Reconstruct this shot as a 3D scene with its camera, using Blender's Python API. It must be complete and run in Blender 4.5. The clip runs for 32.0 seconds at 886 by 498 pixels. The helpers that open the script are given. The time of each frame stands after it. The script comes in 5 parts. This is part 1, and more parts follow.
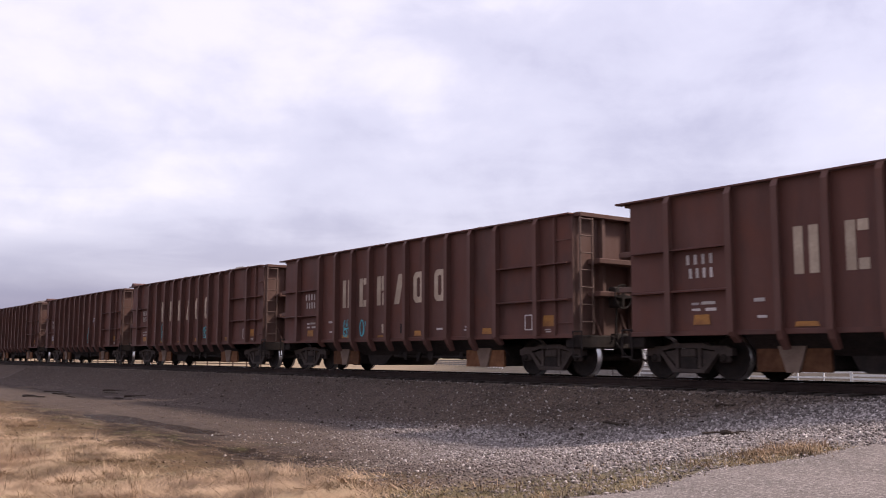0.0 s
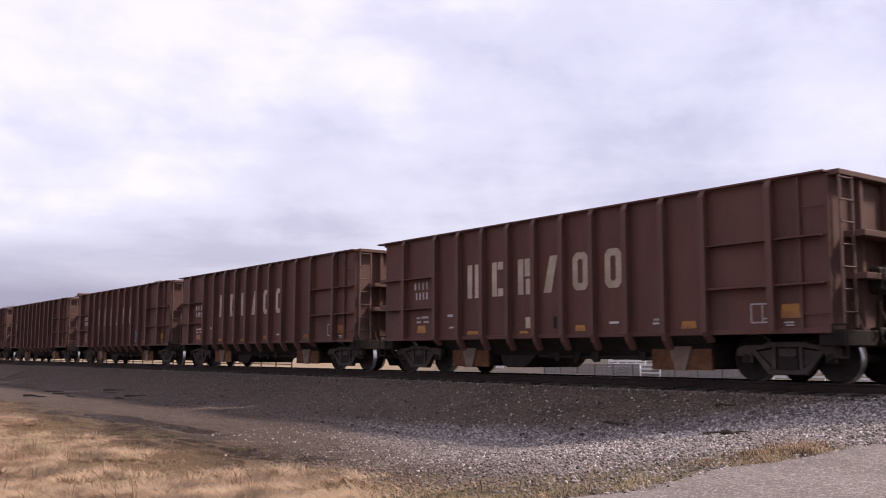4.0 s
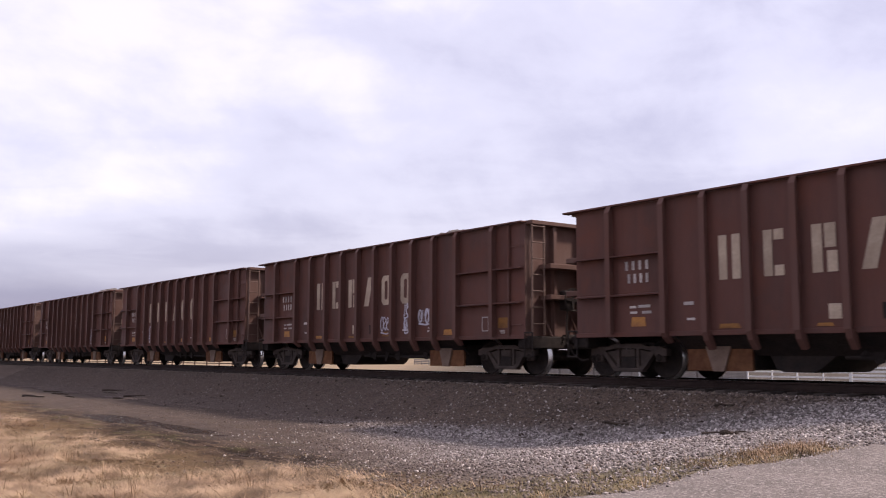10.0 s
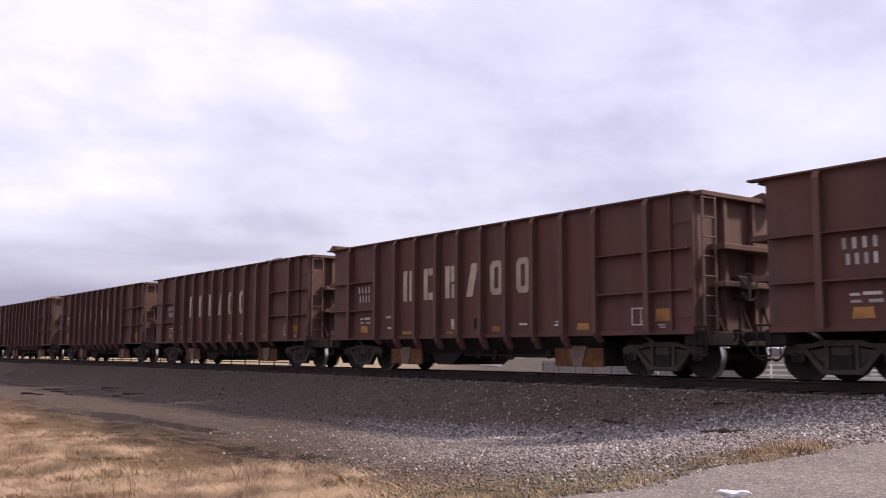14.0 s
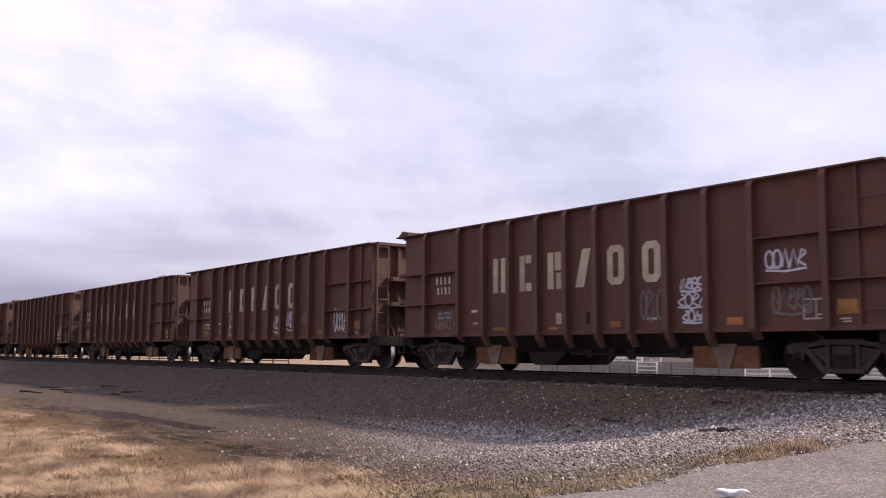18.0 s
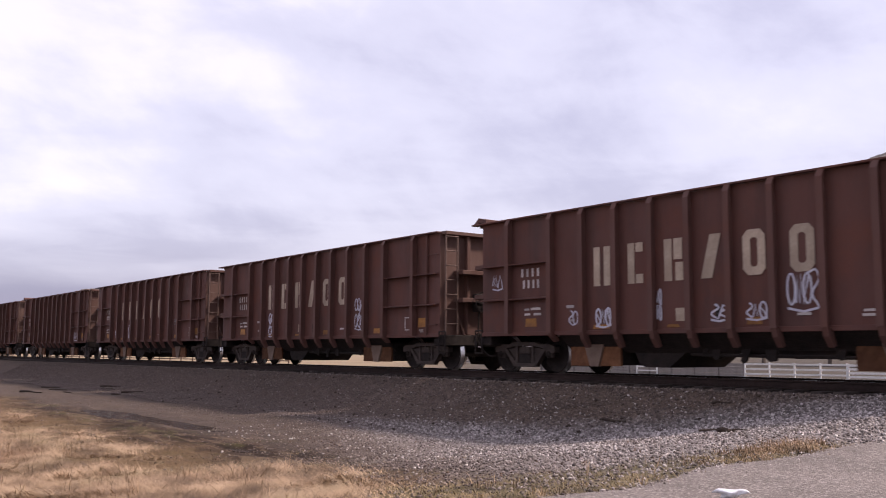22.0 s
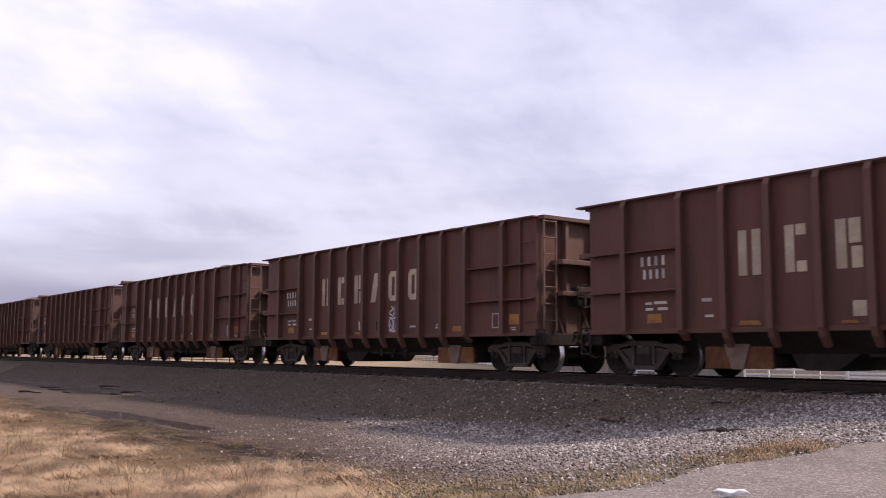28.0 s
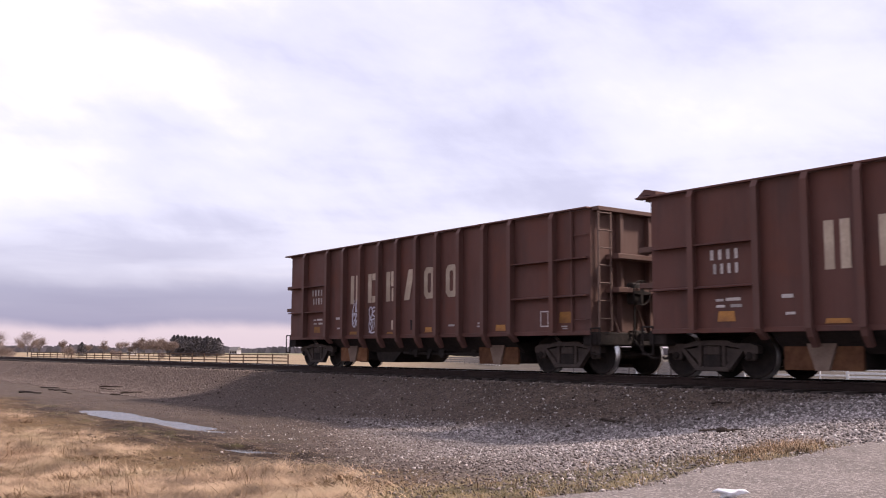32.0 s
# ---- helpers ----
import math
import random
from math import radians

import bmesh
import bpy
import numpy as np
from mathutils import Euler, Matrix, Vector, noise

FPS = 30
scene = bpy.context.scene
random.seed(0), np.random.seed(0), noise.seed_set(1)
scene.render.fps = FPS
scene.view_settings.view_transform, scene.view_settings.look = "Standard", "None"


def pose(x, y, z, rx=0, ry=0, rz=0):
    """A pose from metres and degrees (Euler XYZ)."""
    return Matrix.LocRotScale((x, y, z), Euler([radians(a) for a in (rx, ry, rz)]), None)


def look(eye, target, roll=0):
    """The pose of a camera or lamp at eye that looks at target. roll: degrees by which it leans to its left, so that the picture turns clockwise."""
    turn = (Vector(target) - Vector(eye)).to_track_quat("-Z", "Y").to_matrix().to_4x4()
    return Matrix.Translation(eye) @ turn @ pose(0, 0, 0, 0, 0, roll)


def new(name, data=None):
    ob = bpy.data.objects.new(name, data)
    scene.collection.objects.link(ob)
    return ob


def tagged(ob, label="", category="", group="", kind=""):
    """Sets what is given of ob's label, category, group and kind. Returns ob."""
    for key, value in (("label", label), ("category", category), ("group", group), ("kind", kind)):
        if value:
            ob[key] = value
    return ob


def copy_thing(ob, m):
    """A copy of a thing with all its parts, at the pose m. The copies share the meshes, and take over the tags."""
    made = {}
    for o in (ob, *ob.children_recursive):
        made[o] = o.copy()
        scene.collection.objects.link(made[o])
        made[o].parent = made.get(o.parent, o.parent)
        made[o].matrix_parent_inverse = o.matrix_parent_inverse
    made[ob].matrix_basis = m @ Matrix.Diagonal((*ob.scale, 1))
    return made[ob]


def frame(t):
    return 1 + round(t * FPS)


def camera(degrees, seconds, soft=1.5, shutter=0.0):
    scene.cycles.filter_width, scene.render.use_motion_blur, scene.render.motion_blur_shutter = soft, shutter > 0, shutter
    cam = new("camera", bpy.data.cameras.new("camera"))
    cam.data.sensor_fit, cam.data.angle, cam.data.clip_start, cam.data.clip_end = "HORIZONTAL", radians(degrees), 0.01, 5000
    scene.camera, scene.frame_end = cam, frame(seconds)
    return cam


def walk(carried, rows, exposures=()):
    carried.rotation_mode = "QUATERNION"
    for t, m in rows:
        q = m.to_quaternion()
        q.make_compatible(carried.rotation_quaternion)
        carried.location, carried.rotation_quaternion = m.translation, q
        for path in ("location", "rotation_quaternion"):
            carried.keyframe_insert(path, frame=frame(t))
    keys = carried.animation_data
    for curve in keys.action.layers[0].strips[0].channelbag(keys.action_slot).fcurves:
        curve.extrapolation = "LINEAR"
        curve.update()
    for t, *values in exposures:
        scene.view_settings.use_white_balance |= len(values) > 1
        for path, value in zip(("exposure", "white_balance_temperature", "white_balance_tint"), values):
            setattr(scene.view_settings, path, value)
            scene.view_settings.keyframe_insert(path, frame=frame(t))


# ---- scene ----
# ------------------------------------------------------------------ camera
EYE = (0.0, 0.0, 0.50)
RAIL_Y = 16.18            # near rail
TRACK_Y = RAIL_Y + 0.7525  # centre line of the track, rail tops at z = 0
PITCH = 16.2               # from car to car along the train
N_AHEAD, N_LAST = 1, 35

VIEW = [
    (0.0, 36.665, 6.425, 0.122), (0.5, 36.645, 6.425, 0.072), (1.0, 36.749, 6.404, 0.094), (1.5, 36.686, 6.422, 0.107),
    (2.0, 36.655, 6.440, 0.124), (2.5, 36.633, 6.411, 0.061), (3.0, 36.628, 6.518, 0.044), (3.5, 36.609, 6.440, 0.117),
    (5.5, 36.662, 6.399, 0.134), (6.0, 36.675, 6.450, 0.035), (6.5, 36.746, 6.389, 0.137), (7.0, 36.608, 6.476, 0.069),
    (7.5, 36.636, 6.433, 0.098), (8.0, 36.664, 6.441, 0.124), (8.5, 36.717, 6.462, 0.066), (9.0, 36.716, 6.412, 0.063),
    (9.5, 36.760, 6.379, 0.136), (10.0, 36.696, 6.425, 0.126), (10.5, 36.634, 6.476, 0.114), (11.0, 36.719, 6.459, 0.050),
    (11.5, 36.621, 6.444, 0.134), (12.0, 36.707, 6.411, 0.065), (12.5, 36.735, 6.366, 0.200), (13.0, 36.755, 6.341, 0.249),
    (13.5, 36.721, 6.325, 0.251), (14.0, 36.739, 6.317, 0.196), (14.5, 36.780, 6.307, 0.204), (16.5, 36.810, 6.229, 0.271),
    (17.0, 36.806, 6.214, 0.208), (17.5, 36.829, 6.215, 0.208), (18.0, 36.812, 6.225, 0.260), (18.5, 36.815, 6.210, 0.207),
    (19.0, 36.819, 6.221, 0.245), (19.5, 36.812, 6.265, 0.207), (20.0, 36.771, 6.241, 0.250), (20.5, 36.778, 6.238, 0.272),
    (21.0, 36.803, 6.232, 0.285), (21.5, 36.812, 6.261, 0.205), (22.0, 36.808, 6.233, 0.282), (22.5, 36.822, 6.263, 0.200),
    (23.0, 36.814, 6.206, 0.190), (23.5, 36.803, 6.266, 0.207), (24.0, 36.849, 6.233, 0.288), (24.5, 36.799, 6.232, 0.284),
    (25.0, 36.808, 6.233, 0.282), (25.5, 36.850, 6.262, 0.205), (27.5, 36.841, 6.232, 0.285), (28.0, 36.846, 6.238, 0.279),
    (28.5, 36.819, 6.229, 0.270), (29.0, 36.826, 6.232, 0.286), (29.5, 36.841, 6.270, 0.224), (30.0, 36.831, 6.266, 0.258),
    (30.5, 36.850, 6.233, 0.284), (31.0, 36.859, 6.266, 0.262), (31.5, 36.846, 6.262, 0.198), (32.0, 36.838, 6.247, 0.250),
]

def view_pose(yaw, pitch, roll):
    a, b = radians(yaw), radians(pitch)
    way = Vector((-math.cos(a) * math.cos(b), math.sin(a) * math.cos(b), math.sin(b)))
    return look(EYE, Vector(EYE) + 20 * way, roll)


cam = camera(50.35, 32.0, soft=1.0, shutter=0.09)
walk(cam, [(t, view_pose(y, p, r)) for t, y, p, r in VIEW], [(0, -0.07, 6500, 21), (7, 0.0, 6500, 21), (27.5, 0.0, 6500, 21), (30, 0.08, 6500, 21), (32, 0.16, 6500, 21)])


def train_s(t):
    """Where the rear lip of the first car stands along the track."""
    return -14.30 + 17.8993 * t - 0.020807 * t * t


# ------------------------------------------------------------------ world and sun
SUN_WAY = Vector((0.60, 1.0, 1.06)).normalized()   # towards the sun
world = bpy.data.worlds.new("sky")
scene.world = world
world.use_nodes = True
wt = world.node_tree
sky = wt.nodes.new("ShaderNodeTexSky")
sky.sky_type, sky.sun_disc = "NISHITA", False
sky.sun_elevation = math.asin(SUN_WAY.z)
sky.sun_rotation = math.atan2(SUN_WAY.x, SUN_WAY.y)
sky.air_density, sky.dust_density, sky.ozone_density = 1.0, 3.0, 1.0
wt.links.new(sky.outputs[0], wt.nodes["Background"].inputs[0])
wt.nodes["Background"].inputs[1].default_value = 0.05
sun = new("sun", bpy.data.lights.new("sun", "SUN"))
sun.data.energy, sun.data.angle, sun.data.color = 5.0, radians(6.5), (1.0, 0.90, 0.78)
sun.matrix_world = look(SUN_WAY * 100, (0, 0, 0))
scene.view_settings.exposure = 0.0


# ------------------------------------------------------------------ materials
class Nodes:
    """A small writer of node trees."""

    def __init__(self, name):
        self.mat = bpy.data.materials.new(name)
        self.mat.use_nodes = True
        self.t = self.mat.node_tree
        self.bsdf = self.t.nodes["Principled BSDF"]
        self.out = self.t.nodes["Material Output"]
        self.co = self.t.nodes.new("ShaderNodeTexCoord").outputs["Object"]

    def put(self, socket, value):
        if isinstance(value, bpy.types.NodeSocket):
            self.t.links.new(value, socket)
        elif isinstance(value, (tuple, list)) and len(value) == 3 and socket.type == "RGBA":
            socket.default_value = (*value, 1)
        else:
            socket.default_value = value

    def stretched(self, scale, co=None, shift=None):
        n = self.t.nodes.new("ShaderNodeMapping")
        n.inputs["Scale"].default_value = scale
        self.put(n.inputs[0], co or self.co)
        if shift is not None:
            self.put(n.inputs["Location"], shift)
        return n.outputs[0]

    def noise(self, scale, detail=4.0, rough=0.55, co=None, twist=0.0, w=None):
        n = self.t.nodes.new("ShaderNodeTexNoise")
        if w is not None:
            n.noise_dimensions = "4D"
            self.put(n.inputs["W"], w)
        self.put(n.inputs["Vector"], co or self.co)
        n.inputs["Scale"].default_value, n.inputs["Detail"].default_value = scale, detail
        n.inputs["Roughness"].default_value, n.inputs["Distortion"].default_value = rough, twist
        return n.outputs[0]

    def voronoi(self, scale, out="Distance", co=None, feature="F1"):
        n = self.t.nodes.new("ShaderNodeTexVoronoi")
        n.feature = feature
        self.put(n.inputs["Vector"], co or self.co)
        n.inputs["Scale"].default_value = scale
        return n.outputs[out]

    def ramp(self, value, a, b, lo=0.0, hi=1.0):
        n = self.t.nodes.new("ShaderNodeMapRange")
        n.interpolation_type = "SMOOTHSTEP"
        for i, v in enumerate((value, a, b, lo, hi)):
            self.put(n.inputs[i], v)
        return n.outputs[0]

    def math(self, op, a, b=0.0, c=0.0):
        n = self.t.nodes.new("ShaderNodeMath")
        n.operation = op
        for i, v in enumerate((a, b, c)):
            self.put(n.inputs[i], v)
        return n.outputs[0]

    def mix(self, f, a, b, mode="MIX"):
        n = self.t.nodes.new("ShaderNodeMix")
        n.data_type, n.blend_type = "RGBA", mode
        for key, v in (("Factor_Float", f), ("A_Color", a), ("B_Color", b)):
            self.put(next(s for s in n.inputs if s.identifier == key), v)
        return next(s for s in n.outputs if s.identifier == "Result_Color")

    def axes(self, co=None):
        n = self.t.nodes.new("ShaderNodeSeparateXYZ")
        self.put(n.inputs[0], co or self.co)
        return n.outputs

    def random(self, kind="object"):
        if kind == "object":
            return self.t.nodes.new("ShaderNodeObjectInfo").outputs["Random"]
        return self.t.nodes.new("ShaderNodeNewGeometry").outputs["Random Per Island"]

    def position(self):
        return self.t.nodes.new("ShaderNodeNewGeometry").outputs["Position"]

    def finish(self, color, rough=0.7, metal=0.0, bump=None, depth=0.02, spec=None):
        self.put(self.bsdf.inputs["Base Color"], color)
        self.put(self.bsdf.inputs["Roughness"], rough)
        self.put(self.bsdf.inputs["Metallic"], metal)
        if spec is not None:
            self.put(self.bsdf.inputs["Specular IOR Level"], spec)
        if bump is not None:
            n = self.t.nodes.new("ShaderNodeBump")
            n.inputs["Distance"].default_value = depth
            n.inputs["Strength"].default_value = 1.0
            self.put(n.inputs["Height"], bump)
            self.t.links.new(n.outputs[0], self.bsdf.inputs["Normal"])
        return self.mat


def paint(name, base, dirty, rust, rough=0.62, streak=1.0):
    """Old freight car paint: streaks down the side, road dirt (on the ends a sunlit tan), rust spots."""
    m = Nodes(name)
    r = m.random()
    w = m.math("MULTIPLY", r, 40.0)
    streaks = m.noise(1.0, 5, 0.65, m.stretched((1.3, 1.3, 0.3)), w=w)
    runs = m.noise(1.0, 4, 0.6, m.stretched((9.0, 9.0, 0.35)), w=w)
    scuffs = m.noise(7.0, 5, 0.7, m.stretched((1.0, 1.0, 0.8)), w=w)
    blots = m.noise(0.9, 6, 0.6, w=w)
    fine = m.noise(38.0, 3, 0.6)
    c = m.mix(m.ramp(r, 0.35, 1.0, 0.0, 0.35), base, tuple(0.5 * (u + v) for u, v in zip(base, rust)))
    c = m.mix(m.ramp(streaks, 0.40, 0.68, 0.0, 0.75 * streak), c, dirty)
    c = m.mix(m.ramp(blots, 0.52, 0.72, 0.0, 0.6), c, rust)
    c = m.mix(m.ramp(runs, 0.54, 0.76, 0.0, 0.16 * streak), c, tuple(0.6 * v for v in dirty))
    c = m.mix(m.ramp(scuffs, 0.64, 0.76, 0.0, 0.4), c, tuple(1.25 * v for v in rust))
    c = m.mix(m.ramp(fine, 0.35, 0.8, 0.0, 0.25), c, dirty)
    return m.finish(c, m.ramp(blots, 0.3, 0.7, rough - 0.1, rough + 0.18), 0.0,
                    m.math("ADD", m.math("MULTIPLY", blots, 0.6), m.math("MULTIPLY", fine, 0.12)), 0.006, 0.22)


def grain(name, a, b, scale, rough=0.8, metal=0.0, depth=0.01, fine=8.0, per="object", spread=0.0):
    m = Nodes(name)
    big = m.noise(scale, 5, 0.6)
    small = m.noise(scale * fine, 3, 0.6)
    c = m.mix(m.ramp(big, 0.3, 0.7), a, b)
    c = m.mix(m.ramp(small, 0.3, 0.75, 0.0, 0.45), c, tuple(v * 0.55 for v in a))
    if spread:
        k = m.ramp(m.random(per), 0.0, 1.0, 1.0 - spread, 1.0 + spread)
        n = m.t.nodes.new("ShaderNodeCombineXYZ")
        for i in range(3):
            m.put(n.inputs[i], k)
        c = m.mix(1.0, c, n.outputs[0], "MULTIPLY")
    return m.finish(c, m.ramp(small, 0.2, 0.8, rough - 0.08, min(1.0, rough + 0.1)), metal, small, depth, 0.5 if metal > 0.5 else 0.2)


def grass_material(name, dark, light, pale):
    """Winter grass: pale straw, tan and brown blades in drifts."""
    m = Nodes(name)
    r = m.random("island")
    drift = m.noise(1.6, 4, 0.6, m.position())
    c = m.mix(m.ramp(r, 0.1, 0.9), dark, light)
    c = m.mix(m.ramp(drift, 0.44, 0.62, 0.0, 0.75), c, pale)
    c = m.mix(m.ramp(drift, 0.50, 0.36, 0.0, 0.8), c, tuple(0.9 * v for v in dark))
    tint = m.noise(0.8, 3, 0.55, m.position())
    c = m.mix(m.ramp(tint, 0.56, 0.68, 0.0, 0.4), c, (0.17, 0.14, 0.065))
    c = m.mix(m.ramp(tint, 0.44, 0.34, 0.0, 0.4), c, (0.34, 0.20, 0.115))
    return m.finish(c, 0.75, spec=0.3)


def stones_material():
    """Crushed stone: most of it dull and dirty, a few pale chips."""
    m = Nodes("ballast_stone")
    r = m.random("island")
    c = m.mix(m.ramp(r, 0.0, 0.88), (0.080, 0.057, 0.046), (0.205, 0.150, 0.120))
    c = m.mix(m.ramp(r, 0.925, 0.98), c, (0.58, 0.51, 0.47))
    c = m.mix(m.ramp(m.noise(30.0, 3, 0.6), 0.35, 0.7, 0.0, 0.5), c, (0.09, 0.07, 0.062))
    # fresh pale gravel lies away from the rails, grimy stone beside them
    y = m.axes(m.position())[1]
    x = m.axes(m.position())[0]
    grimy = m.math("ADD", m.math("SUBTRACT", y, m.math("MULTIPLY", x, 0.22)), m.math("SUBTRACT", m.math("MULTIPLY", m.noise(1.1, 3, 0.6, m.position()), 1.2), m.ramp(x, -12.0, -8.6, 0.0, 0.35)))
    fresh = m.math("MULTIPLY", m.ramp(grimy, 17.75, 16.85, 0.0, 0.6), m.ramp(m.math("ADD", y, m.math("MULTIPLY", x, 0.42)), 2.2, 5.2, 0.15, 1.0))
    c = m.mix(fresh, c, m.mix(m.ramp(r, 0.2, 1.0), (0.15, 0.128, 0.122), (0.66, 0.60, 0.57)))
    # further down the line the stones lie choked in brown fines
    c = m.mix(m.math("MULTIPLY", m.ramp(x, -14.0, -27.0, 0.0, 0.72), m.ramp(y, 16.0, 15.2)), c, (0.135, 0.100, 0.086))
    return m.finish(c, 0.9, 0.0, m.noise(60.0, 2, 0.6), 0.004)


BROWN = paint("oxide_brown_paint", (0.122, 0.053, 0.042), (0.076, 0.041, 0.035), (0.152, 0.058, 0.039))
# car ends: sunlight on them is mixed into the colour as paler tan
BROWN_END = paint("sun_tinted_brown_paint", (0.104, 0.054, 0.043), (0.132, 0.083, 0.067), (0.092, 0.040, 0.030), 0.75)
LADDER = grain("worn_ladder_paint", (0.12, 0.074, 0.060), (0.165, 0.108, 0.088), 4.0, 0.7)
RIB = paint("rib_paint", (0.122, 0.060, 0.048), (0.086, 0.046, 0.038), (0.145, 0.06, 0.042), 0.6, 0.6)
BLACK = grain("grimy_black_steel", (0.020, 0.016, 0.015), (0.038, 0.028, 0.024), 3.0, 0.85)
TRUCK = grain("grimy_cast_steel", (0.052, 0.041, 0.036), (0.092, 0.068, 0.058), 3.5, 0.8)
WHEEL = grain("wheel_steel", (0.018, 0.014, 0.013), (0.034, 0.025, 0.021), 6.0, 0.9)
TREAD = grain("polished_tread", (0.62, 0.61, 0.60), (0.75, 0.74, 0.72), 20.0, 0.3, 1.0, 0.001)
CHUTE = grain("rusty_chute_steel", (0.115, 0.048, 0.025), (0.20, 0.095, 0.045), 1.6, 0.85, 0.0, 0.008, 6.0, spread=0.3)
FUNNEL = grain("worn_funnel_steel", (0.17, 0.115, 0.088), (0.24, 0.17, 0.13), 3.0, 0.7)
CREAM = grain("faded_cream_paint", (0.52, 0.42, 0.32), (0.40, 0.31, 0.235), 2.2, 0.7, 0.0, 0.002, 9.0, spread=0.12)
STENCIL = grain("stencil_white_paint", (0.55, 0.50, 0.47), (0.42, 0.36, 0.33), 9.0, 0.7, 0.0, 0.002, spread=0.25)
YELLOW = grain("faded_yellow_reflector", (0.40, 0.19, 0.05), (0.22, 0.10, 0.045), 4.0, 0.55, 0.0, 0.002, spread=0.3)
TEAL = grain("teal_spray_paint", (0.07, 0.36, 0.42), (0.10, 0.44, 0.50), 5.0, 0.6)
WHITE_SPRAY = grain("white_spray_paint", (0.62, 0.60, 0.66), (0.5, 0.48, 0.56), 5.0, 0.6)
GREY_SPRAY = grain("faded_spray_paint", (0.20, 0.17, 0.165), (0.15, 0.125, 0.12), 5.0, 0.65)
RAIL_STEEL = grain("rusty_rail_steel", (0.028, 0.018, 0.016), (0.045, 0.028, 0.023), 2.0, 0.8)
RAIL_HEAD = grain("polished_rail_head", (0.45, 0.44, 0.43), (0.36, 0.34, 0.33), 3.0, 0.35, 1.0, 0.001)
TIE = grain("creosoted_timber", (0.05, 0.04, 0.035), (0.09, 0.07, 0.06), 2.5, 0.9, spread=0.25)
BALLAST_STONE = stones_material()
LOAD_STONE = grain("load_stone", (0.21, 0.186, 0.176), (0.11, 0.096, 0.090), 9.0, 0.9, 0.0, 0.006, 5.0)
WHITE_RAIL = grain("white_painted_pipe", (0.82, 0.81, 0.79), (0.74, 0.72, 0.69), 3.0, 0.5)
GREY_BOARD = grain("weathered_board", (0.30, 0.27, 0.25), (0.22, 0.19, 0.17), 2.0, 0.85)
BROWN_BOARD = grain("brown_board", (0.13, 0.085, 0.06), (0.09, 0.06, 0.045), 1.5, 0.85)
DRY_GRASS = grass_material("dry_grass_blade", (0.115, 0.072, 0.041), (0.41, 0.275, 0.165), (0.57, 0.405, 0.260))
VERGE_GRASS = grass_material("verge_grass_blade", (0.072, 0.060, 0.030), (0.22, 0.165, 0.088), (0.34, 0.245, 0.13))
BARK = grain("grey_bark", (0.12, 0.095, 0.08), (0.18, 0.145, 0.12), 2.0, 0.9)
# twig colour is lightened to carry the haze of distance
TWIGS = grain("hazed_bare_twigs", (0.27, 0.205, 0.175), (0.20, 0.15, 0.13), 0.8, 0.9, 0.0, 0.01, 6.0, "island", 0.3)
# greyed mauve needles: aerial haze is part of this base colour
EVERGREEN = grain("hazed_evergreen", (0.092, 0.084, 0.090), (0.112, 0.102, 0.106), 0.8, 0.95, 0.0, 0.01, 6.0, "island", 0.18)
PLASTIC = grain("white_plastic_film", (0.82, 0.82, 0.84), (0.72, 0.72, 0.76), 6.0, 0.4, 0.0, 0.004)
CLOD = grain("soil_clod", (0.085, 0.054, 0.04), (0.15, 0.10, 0.074), 6.0, 0.95, 0.0, 0.006, 5.0, "island", 0.5)
PALE_CHIP = grain("pale_limestone", (0.62, 0.58, 0.55), (0.5, 0.46, 0.43), 12.0, 0.85, 0.0, 0.004, 5.0, "island", 0.2)
STICK = grain("dark_stick", (0.05, 0.035, 0.028), (0.08, 0.06, 0.045), 6.0, 0.9)
HOUSE_WHITE = grain("weathered_siding", (0.42, 0.40, 0.40), (0.36, 0.345, 0.34), 1.0, 0.7)
ROOF_GREY = grain("grey_shingle", (0.14, 0.13, 0.13), (0.2, 0.19, 0.18), 1.0, 0.9)


# ------------------------------------------------------------------ mesh helpers
def box(bm, x0, x1, y0, y1, z0, z1, bevel=0.0):
    made = bmesh.ops.create_cube(bm, size=1.0)["verts"]
    bmesh.ops.scale(bm, vec=(x1 - x0, y1 - y0, z1 - z0), verts=made)
    bmesh.ops.translate(bm, vec=((x0 + x1) / 2, (y0 + y1) / 2, (z0 + z1) / 2), verts=made)
    if bevel:
        edges = list({e for v in made for e in v.link_edges})
        bmesh.ops.bevel(bm, geom=edges, offset=bevel, segments=1, affect="EDGES", profile=0.5)


def prism(bm, outline, y0, y1, axis="y"):
    """A plate of the given outline in the x-z plane, from y0 to y1 (axis x: the y-z plane; z: x-y)."""
    def at(a, b, c):
        return {"y": (a, c, b), "x": (c, a, b), "z": (a, b, c)}[axis]
    lo = [bm.verts.new(at(a, b, y0)) for a, b in outline]
    hi = [bm.verts.new(at(a, b, y1)) for a, b in outline]
    n = len(outline)
    bm.faces.new(lo[::-1])
    bm.faces.new(hi)
    for i in range(n):
        bm.faces.new((lo[i], lo[(i + 1) % n], hi[(i + 1) % n], hi[i]))


